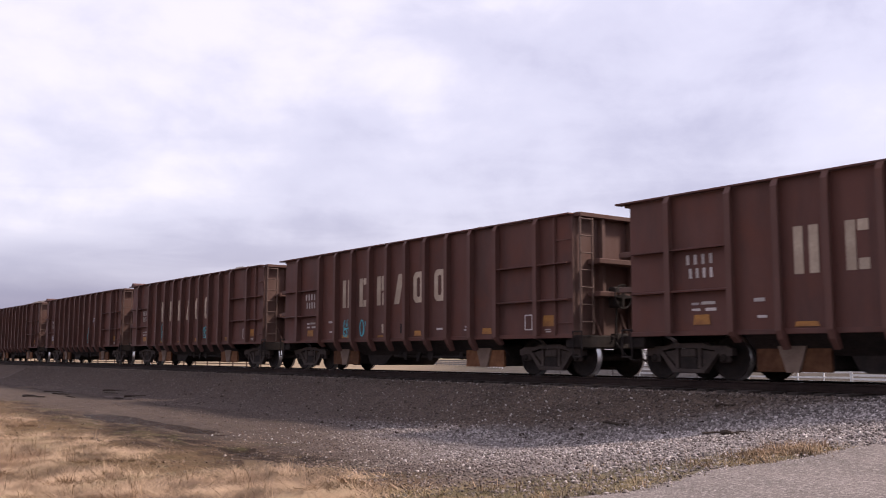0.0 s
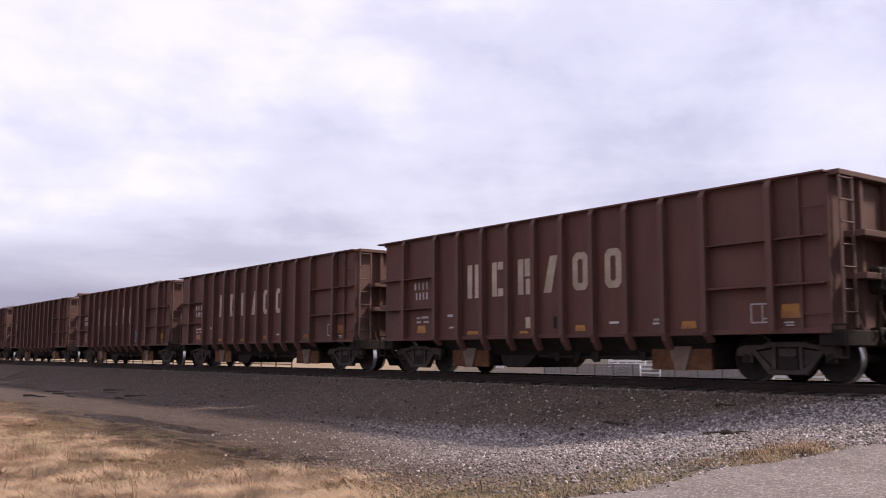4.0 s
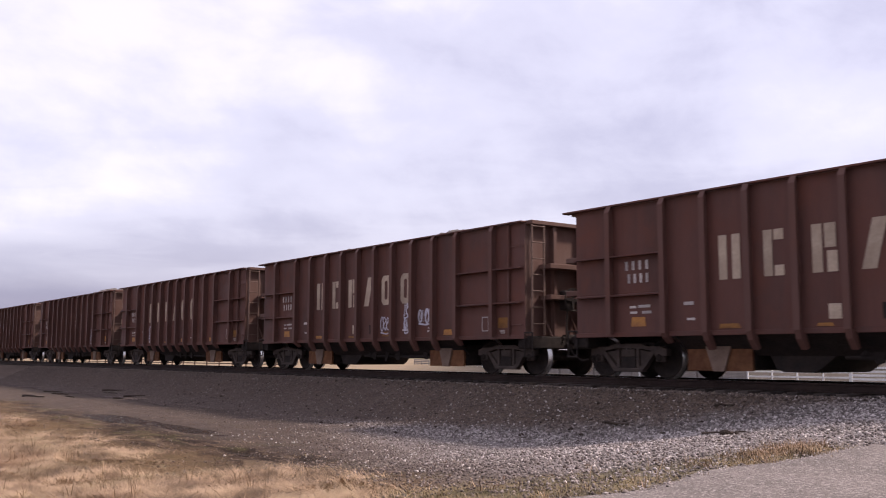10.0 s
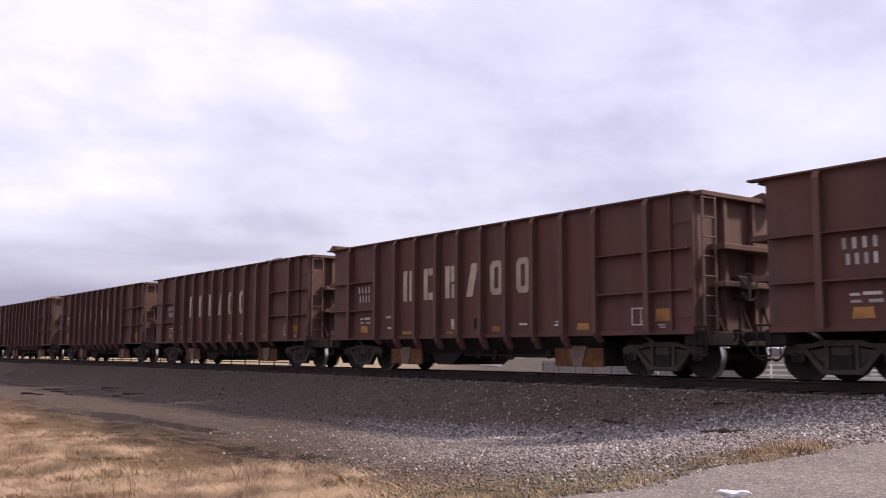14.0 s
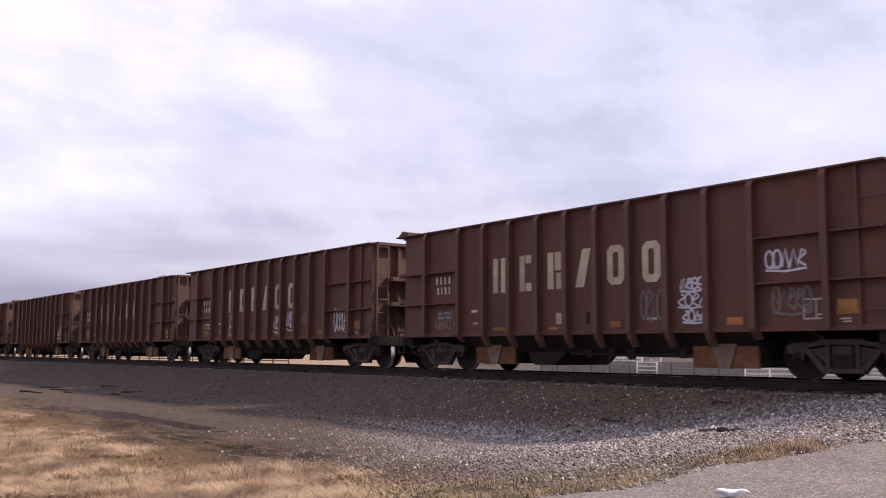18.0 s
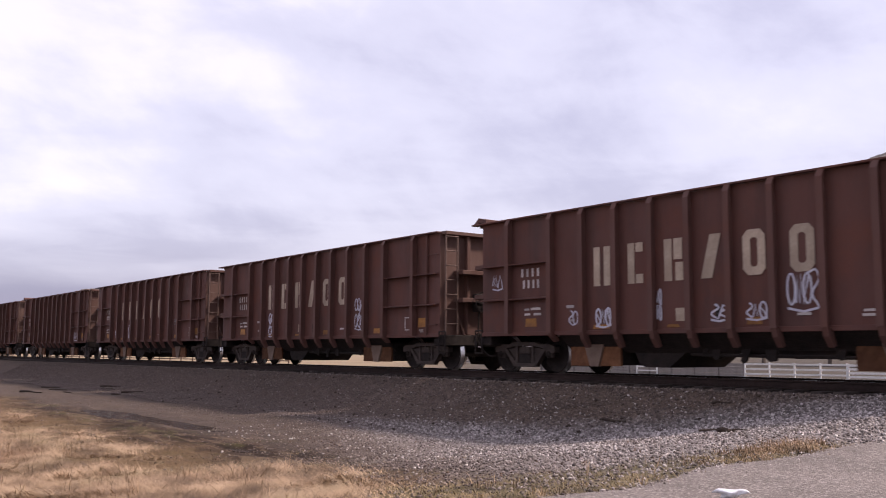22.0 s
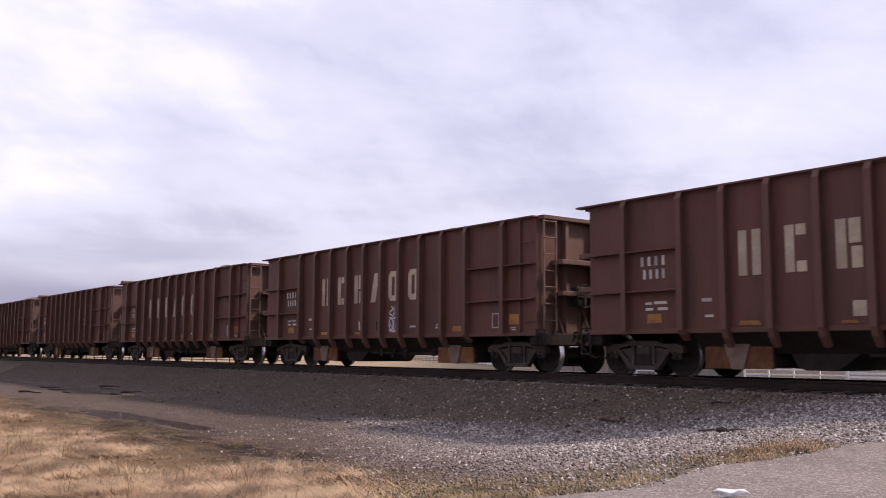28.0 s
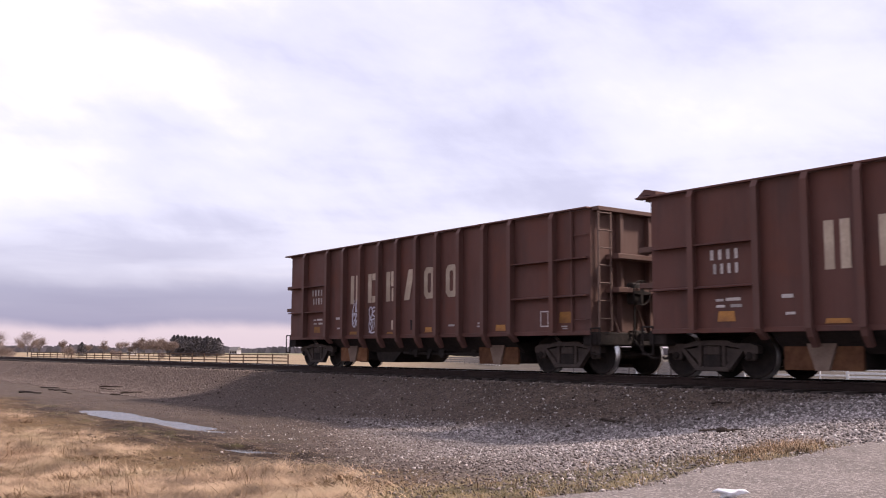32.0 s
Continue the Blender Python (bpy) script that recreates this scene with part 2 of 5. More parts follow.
def rod(bm, p, q, r, sides=6, r2=None):
    p, q = Vector(p), Vector(q)
    d = q - p
    turn = d.to_track_quat("Z", "Y").to_matrix()
    rings = []
    for base, rad in ((p, r), (q, r if r2 is None else r2)):
        rings.append([bm.verts.new(base + turn @ Vector((rad * math.cos(2 * math.pi * i / sides), rad * math.sin(2 * math.pi * i / sides), 0))) for i in range(sides)])
    for i in range(sides):
        j = (i + 1) % sides
        bm.faces.new((rings[0][i], rings[0][j], rings[1][j], rings[1][i]))
    bm.faces.new(rings[0][::-1])
    bm.faces.new(rings[1])


def lathe(bm, profile, sides, mats=None):
    """Turns (y, r) points round the y axis; mats: one material slot for each band."""
    rings = [[bm.verts.new((r * math.cos(2 * math.pi * i / sides), y, r * math.sin(2 * math.pi * i / sides))) for i in range(sides)] for y, r in profile]
    for k in range(len(rings) - 1):
        for i in range(sides):
            j = (i + 1) % sides
            f = bm.faces.new((rings[k][i], rings[k + 1][i], rings[k + 1][j], rings[k][j]))
            f.material_index = mats[k] if mats else 0
            f.smooth = True


def mesh_of(name, bm, *mats):
    bmesh.ops.recalc_face_normals(bm, faces=bm.faces)
    me = bpy.data.meshes.new(name)
    bm.to_mesh(me)
    bm.free()
    for m in mats:
        me.materials.append(m)
    return me


def part(name, bm, material, parent, label="", at=None):
    """Links a bmesh (or a mesh that is shared) as one object under a thing or a part."""
    me = bm if isinstance(bm, bpy.types.Mesh) else mesh_of(name, bm, *(material if isinstance(material, tuple) else (material,)))
    ob = new(name, me)
    ob.parent = parent
    if at is not None:
        ob.matrix_basis = at
    if label:
        tagged(ob, label)
    return ob


def piece(*boxes, bevel=0.0):
    bm = bmesh.new()
    for b in boxes:
        box(bm, *b, bevel=bevel)
    return bm


def arrays(name, verts, faces, material):
    """A mesh of many small loose pieces from arrays."""
    me = bpy.data.meshes.new(name)
    n, k = faces.shape
    me.vertices.add(len(verts))
    me.vertices.foreach_set("co", verts.astype(np.float32).ravel())
    me.loops.add(n * k)
    me.loops.foreach_set("vertex_index", faces.astype(np.int32).ravel())
    me.polygons.add(n)
    me.polygons.foreach_set("loop_start", np.arange(0, n * k, k, dtype=np.int32))
    me.update(calc_edges=True)
    me.materials.append(material)
    return me


def smooth(a, b, x):
    t = np.clip((np.asarray(x, float) - a) / (b - a), 0, 1)
    return t * t * (3 - 2 * t)


# ------------------------------------------------------------------ ground
def lumps(x, y):
    return (0.030 * np.sin(0.9 * x + 1.3 * np.sin(0.7 * y)) * np.cos(1.1 * y + 0.6 * np.sin(0.5 * x))
            + 0.018 * np.sin(2.3 * x + 1.7 * y) * np.cos(1.9 * y - 1.1 * x))


PUDDLES = [(-23.9, 8.25, 4.3, 0.46, 0.02), (-14.9, 7.2, 0.8, 0.16, 0.25)]
PUDDLE_Z = -1.20


def ground_z(x, y):
    x, y = np.asarray(x, float), np.asarray(y, float)
    d = np.abs(y - TRACK_Y)
    near = y < TRACK_Y
    base = np.where(near, -1.15, -1.30) + (lumps(x, y) + 0.012 * np.sin(5.1 * x + 2 * np.sin(3.3 * y)) * np.sin(4.7 * y)) * smooth(400, 60, np.hypot(x, y))
    for px, py, a, b, turn in PUDDLES:
        u = (x - px) * math.cos(turn) + (y - py) * math.sin(turn)
        v = -(x - px) * math.sin(turn) + (y - py) * math.cos(turn)
        base = base - 0.14 * np.exp(-((u / a) ** 2) ** 2 - (v / b) ** 2)
    road = -1.02 + 0.9 * np.clip(y / 14.5, -0.2, 1) + 0.2 * lumps(x, y)
    k = np.clip((x + 13.2) / 7.4, 0, 1)
    k = k * k * (3 - 2 * k) * 0.4 + k * 0.6
    z = np.where(near, base + (road - base) * k * smooth(24, 15, x), base)
    bank = np.where(d < 1.75, -0.245, -0.245 - (d - 1.75) / 1.95) + 0.25 * lumps(x * 1.7, y * 1.7) * (d > 1.6)
    # the toe of the bank runs out softly into the ground
    k = np.where(near, 5.0, 9.0)
    return np.maximum(z, bank) + np.log1p(np.exp(-np.abs(z - bank) * k)) / k * (d > 1.75)


def lines(parts):
    out = []
    for a, b, step in parts:
        out += list(np.arange(a, b, step))
    return np.array(out + [parts[-1][1]])


def ground_material():
    m = Nodes("ground_cover")
    x, y, z = m.axes(m.position())
    p = m.position()
    wob = m.math("SUBTRACT", m.noise(0.55, 5, 0.6, p), 0.5)
    wob2 = m.math("SUBTRACT", m.noise(2.4, 4, 0.6, p), 0.5)
    fine = m.noise(22.0, 4, 0.7, p)
    grit = m.noise(75.0, 3, 0.7, p)
    stones = m.voronoi(26.0, "Color", p)
    # bare soil, dry grass litter
    soil = m.mix(m.ramp(fine, 0.32, 0.68), (0.044, 0.027, 0.018), (0.088, 0.056, 0.038))
    soil = m.mix(m.ramp(m.noise(0.75, 6, 0.68, m.stretched((0.6, 1.6, 1.0), p), 1.0), 0.46, 0.58, 0.0, 0.85), soil, (0.034, 0.022, 0.016))
    soil = m.mix(m.ramp(m.noise(2.6, 6, 0.75, m.stretched((0.7, 1.7, 1.0), p)), 0.53, 0.68, 0.0, 0.6), soil, (0.105, 0.075, 0.042))
    soil = m.mix(m.ramp(m.axes(m.voronoi(17.0, "Color", p))[1], 0.93, 0.96, 0.0, 0.6), soil, (0.17, 0.13, 0.11))
    damp = m.noise(1.5, 5, 0.62, m.stretched((0.45, 1.3, 1.0), p), 0.8)
    soil = m.mix(m.ramp(damp, 0.50, 0.57, 0.0, 0.92), soil, (0.022, 0.014, 0.010))
    soil = m.mix(m.ramp(damp, 0.46, 0.39, 0.0, 0.8), soil, (0.150, 0.108, 0.070))
    soil = m.mix(m.ramp(m.noise(0.9, 4, 0.6, m.stretched((0.6, 1.2, 1.0), p)), 0.52, 0.62, 0.0, 0.75), soil, (0.068, 0.057, 0.024))
    silt = m.mix(m.ramp(fine, 0.3, 0.7), (0.072, 0.054, 0.046), (0.125, 0.096, 0.080))
    soil = m.mix(m.ramp(m.math("ADD", y, m.math("MULTIPLY", wob, 2.4)), 7.0, 8.6, 0.0, 0.8), soil, silt)
    straw = m.mix(m.ramp(m.noise(14.0, 5, 0.7, m.stretched((1.0, 2.6, 1.0), p)), 0.3, 0.7), (0.070, 0.043, 0.025), (0.21, 0.135, 0.070))
    where = m.math("ADD", m.math("ADD", y, m.math("MULTIPLY", x, 0.05)), m.math("ADD", m.math("MULTIPLY", wob, 2.6), m.math("MULTIPLY", wob2, 1.0)))
    c = m.mix(m.ramp(where, 4.4, 6.2, 1.0, 0.0), soil, straw)
    # gravel nearer to the track and towards the road
    gx = m.math("ADD", m.math("ADD", y, m.math("MULTIPLY", x, 0.42)), m.math("ADD", m.math("MULTIPLY", wob, 3.0), m.math("MULTIPLY", wob2, 1.2)))
    gy = m.math("ADD", y, m.math("ADD", m.math("MULTIPLY", wob, 1.4), m.math("MULTIPLY", wob2, 0.8)))
    g = m.math("MAXIMUM", m.ramp(gx, 1.7, 3.6), m.ramp(m.math("ADD", gy, m.ramp(x, -16.0, -30.0, 0.0, -2.0)), 9.8, 12.0, 0.0, 0.95))
    grimy = m.math("ADD", m.math("SUBTRACT", y, m.math("MULTIPLY", x, 0.22)), m.math("SUBTRACT", m.math("MULTIPLY", m.noise(1.1, 3, 0.6, p), 1.2), m.ramp(x, -12.0, -8.6, 0.0, 0.35)))
    fresh = m.ramp(grimy, 17.75, 16.85)
    rock = m.mix(m.axes(stones)[0], m.mix(fresh, (0.085, 0.058, 0.043), (0.15, 0.128, 0.120)), m.mix(fresh, (0.18, 0.130, 0.098), (0.38, 0.335, 0.32)))
    rock = m.mix(m.ramp(grit, 0.3, 0.75, 0.0, 0.45), rock, (0.095, 0.076, 0.066))
    # the bank is choked with brown fines further down the line
    fines = m.mix(m.ramp(wob2, -0.12, 0.12), (0.105, 0.076, 0.064), (0.165, 0.122, 0.102))
    rock = m.mix(m.math("MULTIPLY", m.ramp(m.math("ADD", x, m.math("MULTIPLY", wob, 10.0)), -14.0, -24.0, 0.0, 0.75), m.ramp(y, 15.4, 14.6, 0.3, 1.0)), rock, fines)
    rock = m.mix(m.ramp(gx, 2.4, 5.4, 0.65, 0.0), rock, m.mix(m.axes(stones)[0], (0.062, 0.043, 0.033), (0.16, 0.118, 0.094)))
    # damp dark patches lie across gravel and fines
    rock = m.mix(m.ramp(m.noise(0.7, 5, 0.65, m.stretched((0.5, 1.5, 1.0), p), 0.6), 0.52, 0.64, 0.0, 0.55), rock, (0.062, 0.047, 0.039))
    c = m.mix(g, c, rock)
    # thin worn turf along the road's edge
    rim = m.math("ADD", m.math("ADD", x, m.math("MULTIPLY", y, -0.15)), m.math("ADD", m.math("MULTIPLY", wob2, 1.2), 6.9))
    turf = m.math("MULTIPLY", m.math("MULTIPLY", m.ramp(m.math("ADD", rim, m.ramp(y, 7.4, 5.4, 0.0, 0.7)), -1.3, -0.4), m.ramp(rim, 0.6, 0.1)), m.ramp(y, 10.2, 8.4))
    c = m.mix(m.math("MULTIPLY", turf, m.ramp(fine, 0.3, 0.6, 0.25, 0.85)), c, m.mix(m.ramp(wob, -0.1, 0.15), (0.105, 0.088, 0.040), (0.20, 0.130, 0.058)))
    # dry field beyond the line
    field = m.mix(m.ramp(m.noise(0.05, 5, 0.6, p), 0.3, 0.7), (0.31, 0.238, 0.155), (0.25, 0.188, 0.124))
    field = m.mix(m.ramp(fine, 0.3, 0.8, 0.0, 0.35), field, (0.18, 0.135, 0.09))
    field = m.mix(m.ramp(y, 170.0, 330.0), field, (0.20, 0.18, 0.11))
    yard = m.mix(m.ramp(m.noise(0.3, 5, 0.6, p), 0.3, 0.7), (0.062, 0.052, 0.042), (0.098, 0.082, 0.066))
    field = m.mix(m.ramp(m.math("ADD", x, m.math("MULTIPLY", y, 1.25)), -25.0, 5.0), field, yard)
    c = m.mix(m.ramp(y, 21.5, 24.0), c, field)
    return m.finish(c, 0.95, 0.0, m.math("ADD", m.math("MULTIPLY", m.voronoi(26.0, "Distance", p), 0.5), fine), 0.035, 0.12)


xs = lines([(-4600, -1200, 340), (-1200, -300, 60), (-300, -90, 10), (-90, -36, 1.2), (-36, -2, 0.22), (-2, 16, 1.0), (16, 200, 12), (200, 4600, 400)])
ys = lines([(-4600, -200, 400), (-200, -10, 12), (-10, 1, 0.8), (1, 19.5, 0.2), (19.5, 32, 0.8), (32, 300, 9), (300, 1200, 60), (1200, 4600, 340)])
gx, gy = np.meshgrid(xs, ys, indexing="ij")
gz = ground_z(gx, gy)
quad = np.arange(len(xs) * len(ys)).reshape(len(xs), len(ys))
faces = np.stack([quad[:-1, :-1], quad[1:, :-1], quad[1:, 1:], quad[:-1, 1:]], -1).reshape(-1, 4)
ground_me = arrays("ground", np.stack([gx, gy, gz], -1).reshape(-1, 3), faces, ground_material())
ground_me.shade_smooth()
ground = tagged(new("ground", ground_me), "gravel, bare soil and dry grass beside a railway bank", "ground", kind="structure")


def road_material():
    m = Nodes("worn_asphalt")
    p = m.position()
    wear = m.noise(0.9, 6, 0.65, p)
    chips = m.noise(48.0, 4, 0.75, p)
    pebbles = m.voronoi(52.0, "Color", p)
    c = m.mix(m.ramp(wear, 0.35, 0.65), (0.165, 0.136, 0.120), (0.255, 0.213, 0.190))
    c = m.mix(m.ramp(chips, 0.42, 0.62, 0.0, 0.8), c, (0.085, 0.072, 0.066))
    c = m.mix(m.ramp(m.axes(pebbles)[0], 0.74, 0.88, 0.0, 0.7), c, (0.38, 0.33, 0.30))
    return m.finish(c, 0.9, 0.0, m.math("ADD", chips, m.axes(pebbles)[0]), 0.014)


def road_edge(y):
    return -5.98 + 0.15 * (y - 5.5) + 0.14 * np.sin(1.3 * y) + 0.08 * np.sin(3.1 * y + 1) + 2.0 * smooth(10.0, 15, y)


ry = lines([(-60, -4, 4.0), (-4, 14.2, 0.2)])
rk = np.linspace(0, 1, 40)
rxx = road_edge(ry)[:, None] + (7.0 - road_edge(ry)[:, None]) * rk[None, :] ** 1.5
ryy = np.repeat(ry[:, None], 40, 1)
rz = ground_z(rxx, ryy) + 0.03 * np.minimum(1, rk * 12)[None, :] - 0.012
quad = np.arange(rz.size).reshape(rz.shape)
faces = np.stack([quad[:-1, :-1], quad[:-1, 1:], quad[1:, 1:], quad[1:, :-1]], -1).reshape(-1, 4)
road_me = arrays("road", np.stack([rxx, ryy, rz], -1).reshape(-1, 3), faces, road_material())
tagged(new("road", road_me), "worn grey asphalt road rising to the tracks", "road", kind="structure")


def water_material():
    m = Nodes("muddy_water")
    return m.finish((0.045, 0.034, 0.027), 0.16, 0.0, m.noise(5.0, 3, 0.5), 0.006, 0.3)


WATER = water_material()
for px, py, a, b, turn in PUDDLES:
    bm = bmesh.new()
    ring = []
    for i in range(110):
        w = 2 * math.pi * i / 110
        r = 1 + 0.20 * math.sin(3 * w + px) + 0.15 * math.sin(7 * w + py) + 0.12 * math.sin(13 * w) + 0.08 * math.sin(21 * w + 1)
        u, v = a * (0.9 + 0.1 * r) * math.cos(w) * 1.15, b * (0.8 + 0.2 * r) * math.sin(w) * (1.15 + 0.6 * math.cos(w + 0.3) ** 2)
        ring.append((px + u * math.cos(turn) - v * math.sin(turn), py + u * math.sin(turn) + v * math.cos(turn)))
    prism(bm, ring, PUDDLE_Z - 0.1, PUDDLE_Z, "z")
    tagged(part("puddle", bm, WATER, None), "shallow muddy rain puddle on bare soil", "puddle", "puddles", "structure")


# ------------------------------------------------------------------ track
def rail_mesh():
    bm = bmesh.new()
    h = [(-0.07, -0.17), (0.07, -0.17), (0.07, -0.155), (0.012, -0.135), (0.012, -0.045), (0.036, -0.035), (0.036, -0.006), (0.03, 0.0),
         (-0.03, 0.0), (-0.036, -0.006), (-0.036, -0.035), (-0.012, -0.045), (-0.012, -0.135), (-0.07, -0.155)]
    prism(bm, h, -900, 120, "x")
    for f in bm.faces:
        f.material_index = 1 if f.normal.z > 0.9 and f.calc_center_median().z > -0.01 else 0
    bm.normal_update()
    for f in bm.faces:
        f.material_index = 1 if abs(f.normal.z) > 0.9 and f.calc_center_median().z > -0.01 else 0
    return mesh_of("rail", bm, RAIL_STEEL, RAIL_HEAD)


track = tagged(new("railway_track"), "rusty steel rails on dark timber ties", "railway track", kind="structure")
track.matrix_basis = pose(0, TRACK_Y, 0)
rail_me = rail_mesh()
for side in (-1, 1):
    part("rail", rail_me, None, track, "rusty steel rail with polished head", pose(0, side * 0.7525, 0))
tie_me = mesh_of("tie", piece((-0.115, 0.115, -1.3, 1.3, -0.35, -0.172), bevel=0.012), TIE)
for i in range(190):
    part("tie", tie_me, None, track, at=pose(9 - i * 0.52, 0.05 * math.sin(i * 7.7), 0.004 * math.sin(i * 3.1), 0, 0, 1.2 * math.sin(i * 2.3)))


# ------------------------------------------------------------------ hopper cars
HALF = 7.20                                   # half the body's length
RIBS = [s * v for v in (0.485, 1.46, 2.48, 3.5, 4.55, 6.07) for s in (-1, 1)]
SIDE, TOP, SILL = 1.44, 3.85, 0.96


def wheelset_mesh():
    bm = bmesh.new()
    for s in (-1, 1):
        y = lambda v: s * (0.7525 + v)
        lathe(bm, [(y(0.075), 0.02), (y(0.075), 0.12), (y(0.03), 0.16), (y(0.012), 0.36), (y(0.055), 0.385), (y(0.065), 0.40), (y(0.065), 0.447),
                   (y(-0.03), 0.457), (y(-0.042), 0.482), (y(-0.07), 0.482), (y(-0.072), 0.40), (y(-0.045), 0.37), (y(-0.05), 0.16), (y(-0.09), 0.1)], 40,
              [0, 0, 0, 0, 0, 0, 1, 1, 0, 0, 0, 0, 0])
        lathe(bm, [(s * 0.83, 0.075), (s * 1.09, 0.075), (s * 1.10, 0.05), (s * 1.10, 0.001)], 14, [0, 0, 0])
        for k in range(3):
            w = 2 * math.pi * k / 3
            rod(bm, (0.045 * math.cos(w), s * 1.095, 0.045 * math.sin(w)), (0.045 * math.cos(w), s * 1.115, 0.045 * math.sin(w)), 0.014)
    lathe(bm, [(-0.68, 0.085), (0.68, 0.085)], 14)
    return mesh_of("wheelset", bm, WHEEL, TREAD)


def frame_side():
    """Cast side frame: arched top, two windows, spring seat, journal boxes at its ends."""
    bm = bmesh.new()
    prism(bm, [(-1.10, 0.50), (-1.10, 0.64), (-0.92, 0.70), (-0.55, 0.70), (-0.38, 0.76), (0.38, 0.76), (0.55, 0.70), (0.92, 0.70), (1.10, 0.64), (1.10, 0.50),
               (1.0, 0.50), (0.96, 0.58), (0.82, 0.58), (0.70, 0.60), (0.34, 0.66), (-0.34, 0.66), (-0.70, 0.60), (-0.82, 0.58), (-0.96, 0.58), (-1.0, 0.50)], -0.08, 0.08)
    for s in (-1, 1):
        prism(bm, [(s * 0.80, 0.60), (s * 0.68, 0.60), (s * 0.26, 0.17), (s * 0.42, 0.17)][::s], -0.07, 0.07)
        prism(bm, [(s * 0.25, 0.24), (s * 0.33, 0.24), (s * 0.33, 0.68), (s * 0.25, 0.68)][::s], -0.07, 0.07)
        box(bm, s * 0.89 - 0.13, s * 0.89 + 0.13, -0.07, 0.07, 0.49, 0.60, 0.012)
    box(bm, -0.42, 0.42, -0.09, 0.09, 0.14, 0.23, 0.015)
    # webs that close most of the windows
    for s in (-1, 1):
        prism(bm, [(s * 0.66, 0.58), (s * 0.33, 0.62), (s * 0.33, 0.30)][::s], -0.02, 0.03)
    return mesh_of("side_frame", bm, TRUCK)


def springs():
    """A nest of coil springs, one coiled outline."""
    bm = bmesh.new()
    left = [(-0.22 + 0.02 * (k % 2), 0.23 + k * 0.024) for k in range(11)]
    right = [(0.22 - 0.02 * (k % 2), 0.23 + k * 0.024) for k in range(11)]
    prism(bm, left + right[::-1], -0.06, 0.06)
    return mesh_of("spring_nest", bm, BLACK)


WHEELSET, FRAME_SIDE, SPRINGS = wheelset_mesh(), frame_side(), springs()
ADAPTER = mesh_of("bearing_adapter", piece((-0.12, 0.12, -0.06, 0.06, 0.36, 0.53), bevel=0.03), TRUCK)
BOLSTER = mesh_of("bolster", piece((-0.2, 0.2, -1.07, 1.07, 0.47, 0.645), (-0.16, 0.16, -0.35, 0.35, 0.6, 0.8), bevel=0.02), TRUCK)


def truck(parent, x):
    t = new("truck")
    t.parent = parent
    t.matrix_basis = pose(x, 0, 0)
    tagged(t, "grimy cast steel two-axle truck")
    for s in (-1, 1):
        part("side_frame", FRAME_SIDE, None, t, at=pose(0, s * 1.0, 0))
        part("spring_nest", SPRINGS, None, t, at=pose(0, s * 1.0, 0))
        part("wheelset", WHEELSET, None, t, "dark steel wheels with bright treads", pose(s * 0.89, 0, 0.457))
        for e in (-1, 1):
            part("bearing_adapter", ADAPTER, None, t, at=pose(s * 0.89, e * 1.0, 0))
    part("bolster", BOLSTER, None, t)
    return t


def emblem_blocks():
    """Plain cream blocks of the side's big emblem, drawn as simple shapes."""
    ring = [(-0.25, -0.32), (-0.14, -0.44), (0.14, -0.44), (0.25, -0.32), (0.25, 0.32), (0.14, 0.44), (-0.14, 0.44), (-0.25, 0.32)]
    hole = [(-0.08, -0.24), (-0.04, -0.28), (0.04, -0.28), (0.08, -0.24), (0.08, 0.24), (0.04, 0.28), (-0.04, 0.28), (-0.08, 0.24)]

    def bar(x0, x1, z0, z1):
        return [(x0, z0), (x1, z0), (x1, z1), (x0, z1)]
    plans = [
        [bar(-0.25, -0.06, -0.44, 0.44), bar(0.06, 0.25, -0.44, 0.44)],
        [bar(-0.23, -0.04, -0.44, 0.44), bar(0.0, 0.2, 0.24, 0.44), bar(0.0, 0.2, -0.44, -0.24)],
        [bar(-0.25, -0.05, -0.44, 0.44), bar(0.0, 0.22, 0.0, 0.44), bar(0.04, 0.24, -0.44, -0.06)],
        [[(-0.25, -0.44), (0.02, -0.44), (0.25, 0.44), (-0.02, 0.44)]],
        None, None]
    made = []
    for plan, x in zip(plans, (-2.98, -1.98, -0.95, -0.02, 0.98, 2.0)):
        for outline in plan or ():
            bm = bmesh.new()
            prism(bm, outline, -0.004, 0.0)
            made.append((mesh_of("emblem_block", bm, CREAM), x))
        if plan is None:
            bm = bmesh.new()
            for k in range(8):
                n = (k + 1) % 8
                prism(bm, [ring[k], ring[n], hole[n], hole[k]], -0.004, 0.0)
            bmesh.ops.remove_doubles(bm, verts=bm.verts, dist=1e-5)
            made.append((mesh_of("emblem_block", bm, CREAM), x))
    return made


def plate_panel(x0, x1, z0, z1):
    """A sheet of the side between two ribs, a little dished."""
    bm = bmesh.new()
    nx, nz = 4, 5
    g = []
    for i in range(nx + 1):
        for k in range(nz + 1):
            u, v = i / nx, k / nz
            g.append(bm.verts.new((x0 + (x1 - x0) * u, 0.012 * math.sin(math.pi * u) * (0.6 + 0.4 * math.sin(2.2 * v + x0)), z0 + (z1 - z0) * v)))
    for i in range(nx):
        for k in range(nz):
            f = bm.faces.new((g[i * (nz + 1) + k], g[(i + 1) * (nz + 1) + k], g[(i + 1) * (nz + 1) + k + 1], g[i * (nz + 1) + k + 1]))
            f.smooth = True
    return bm


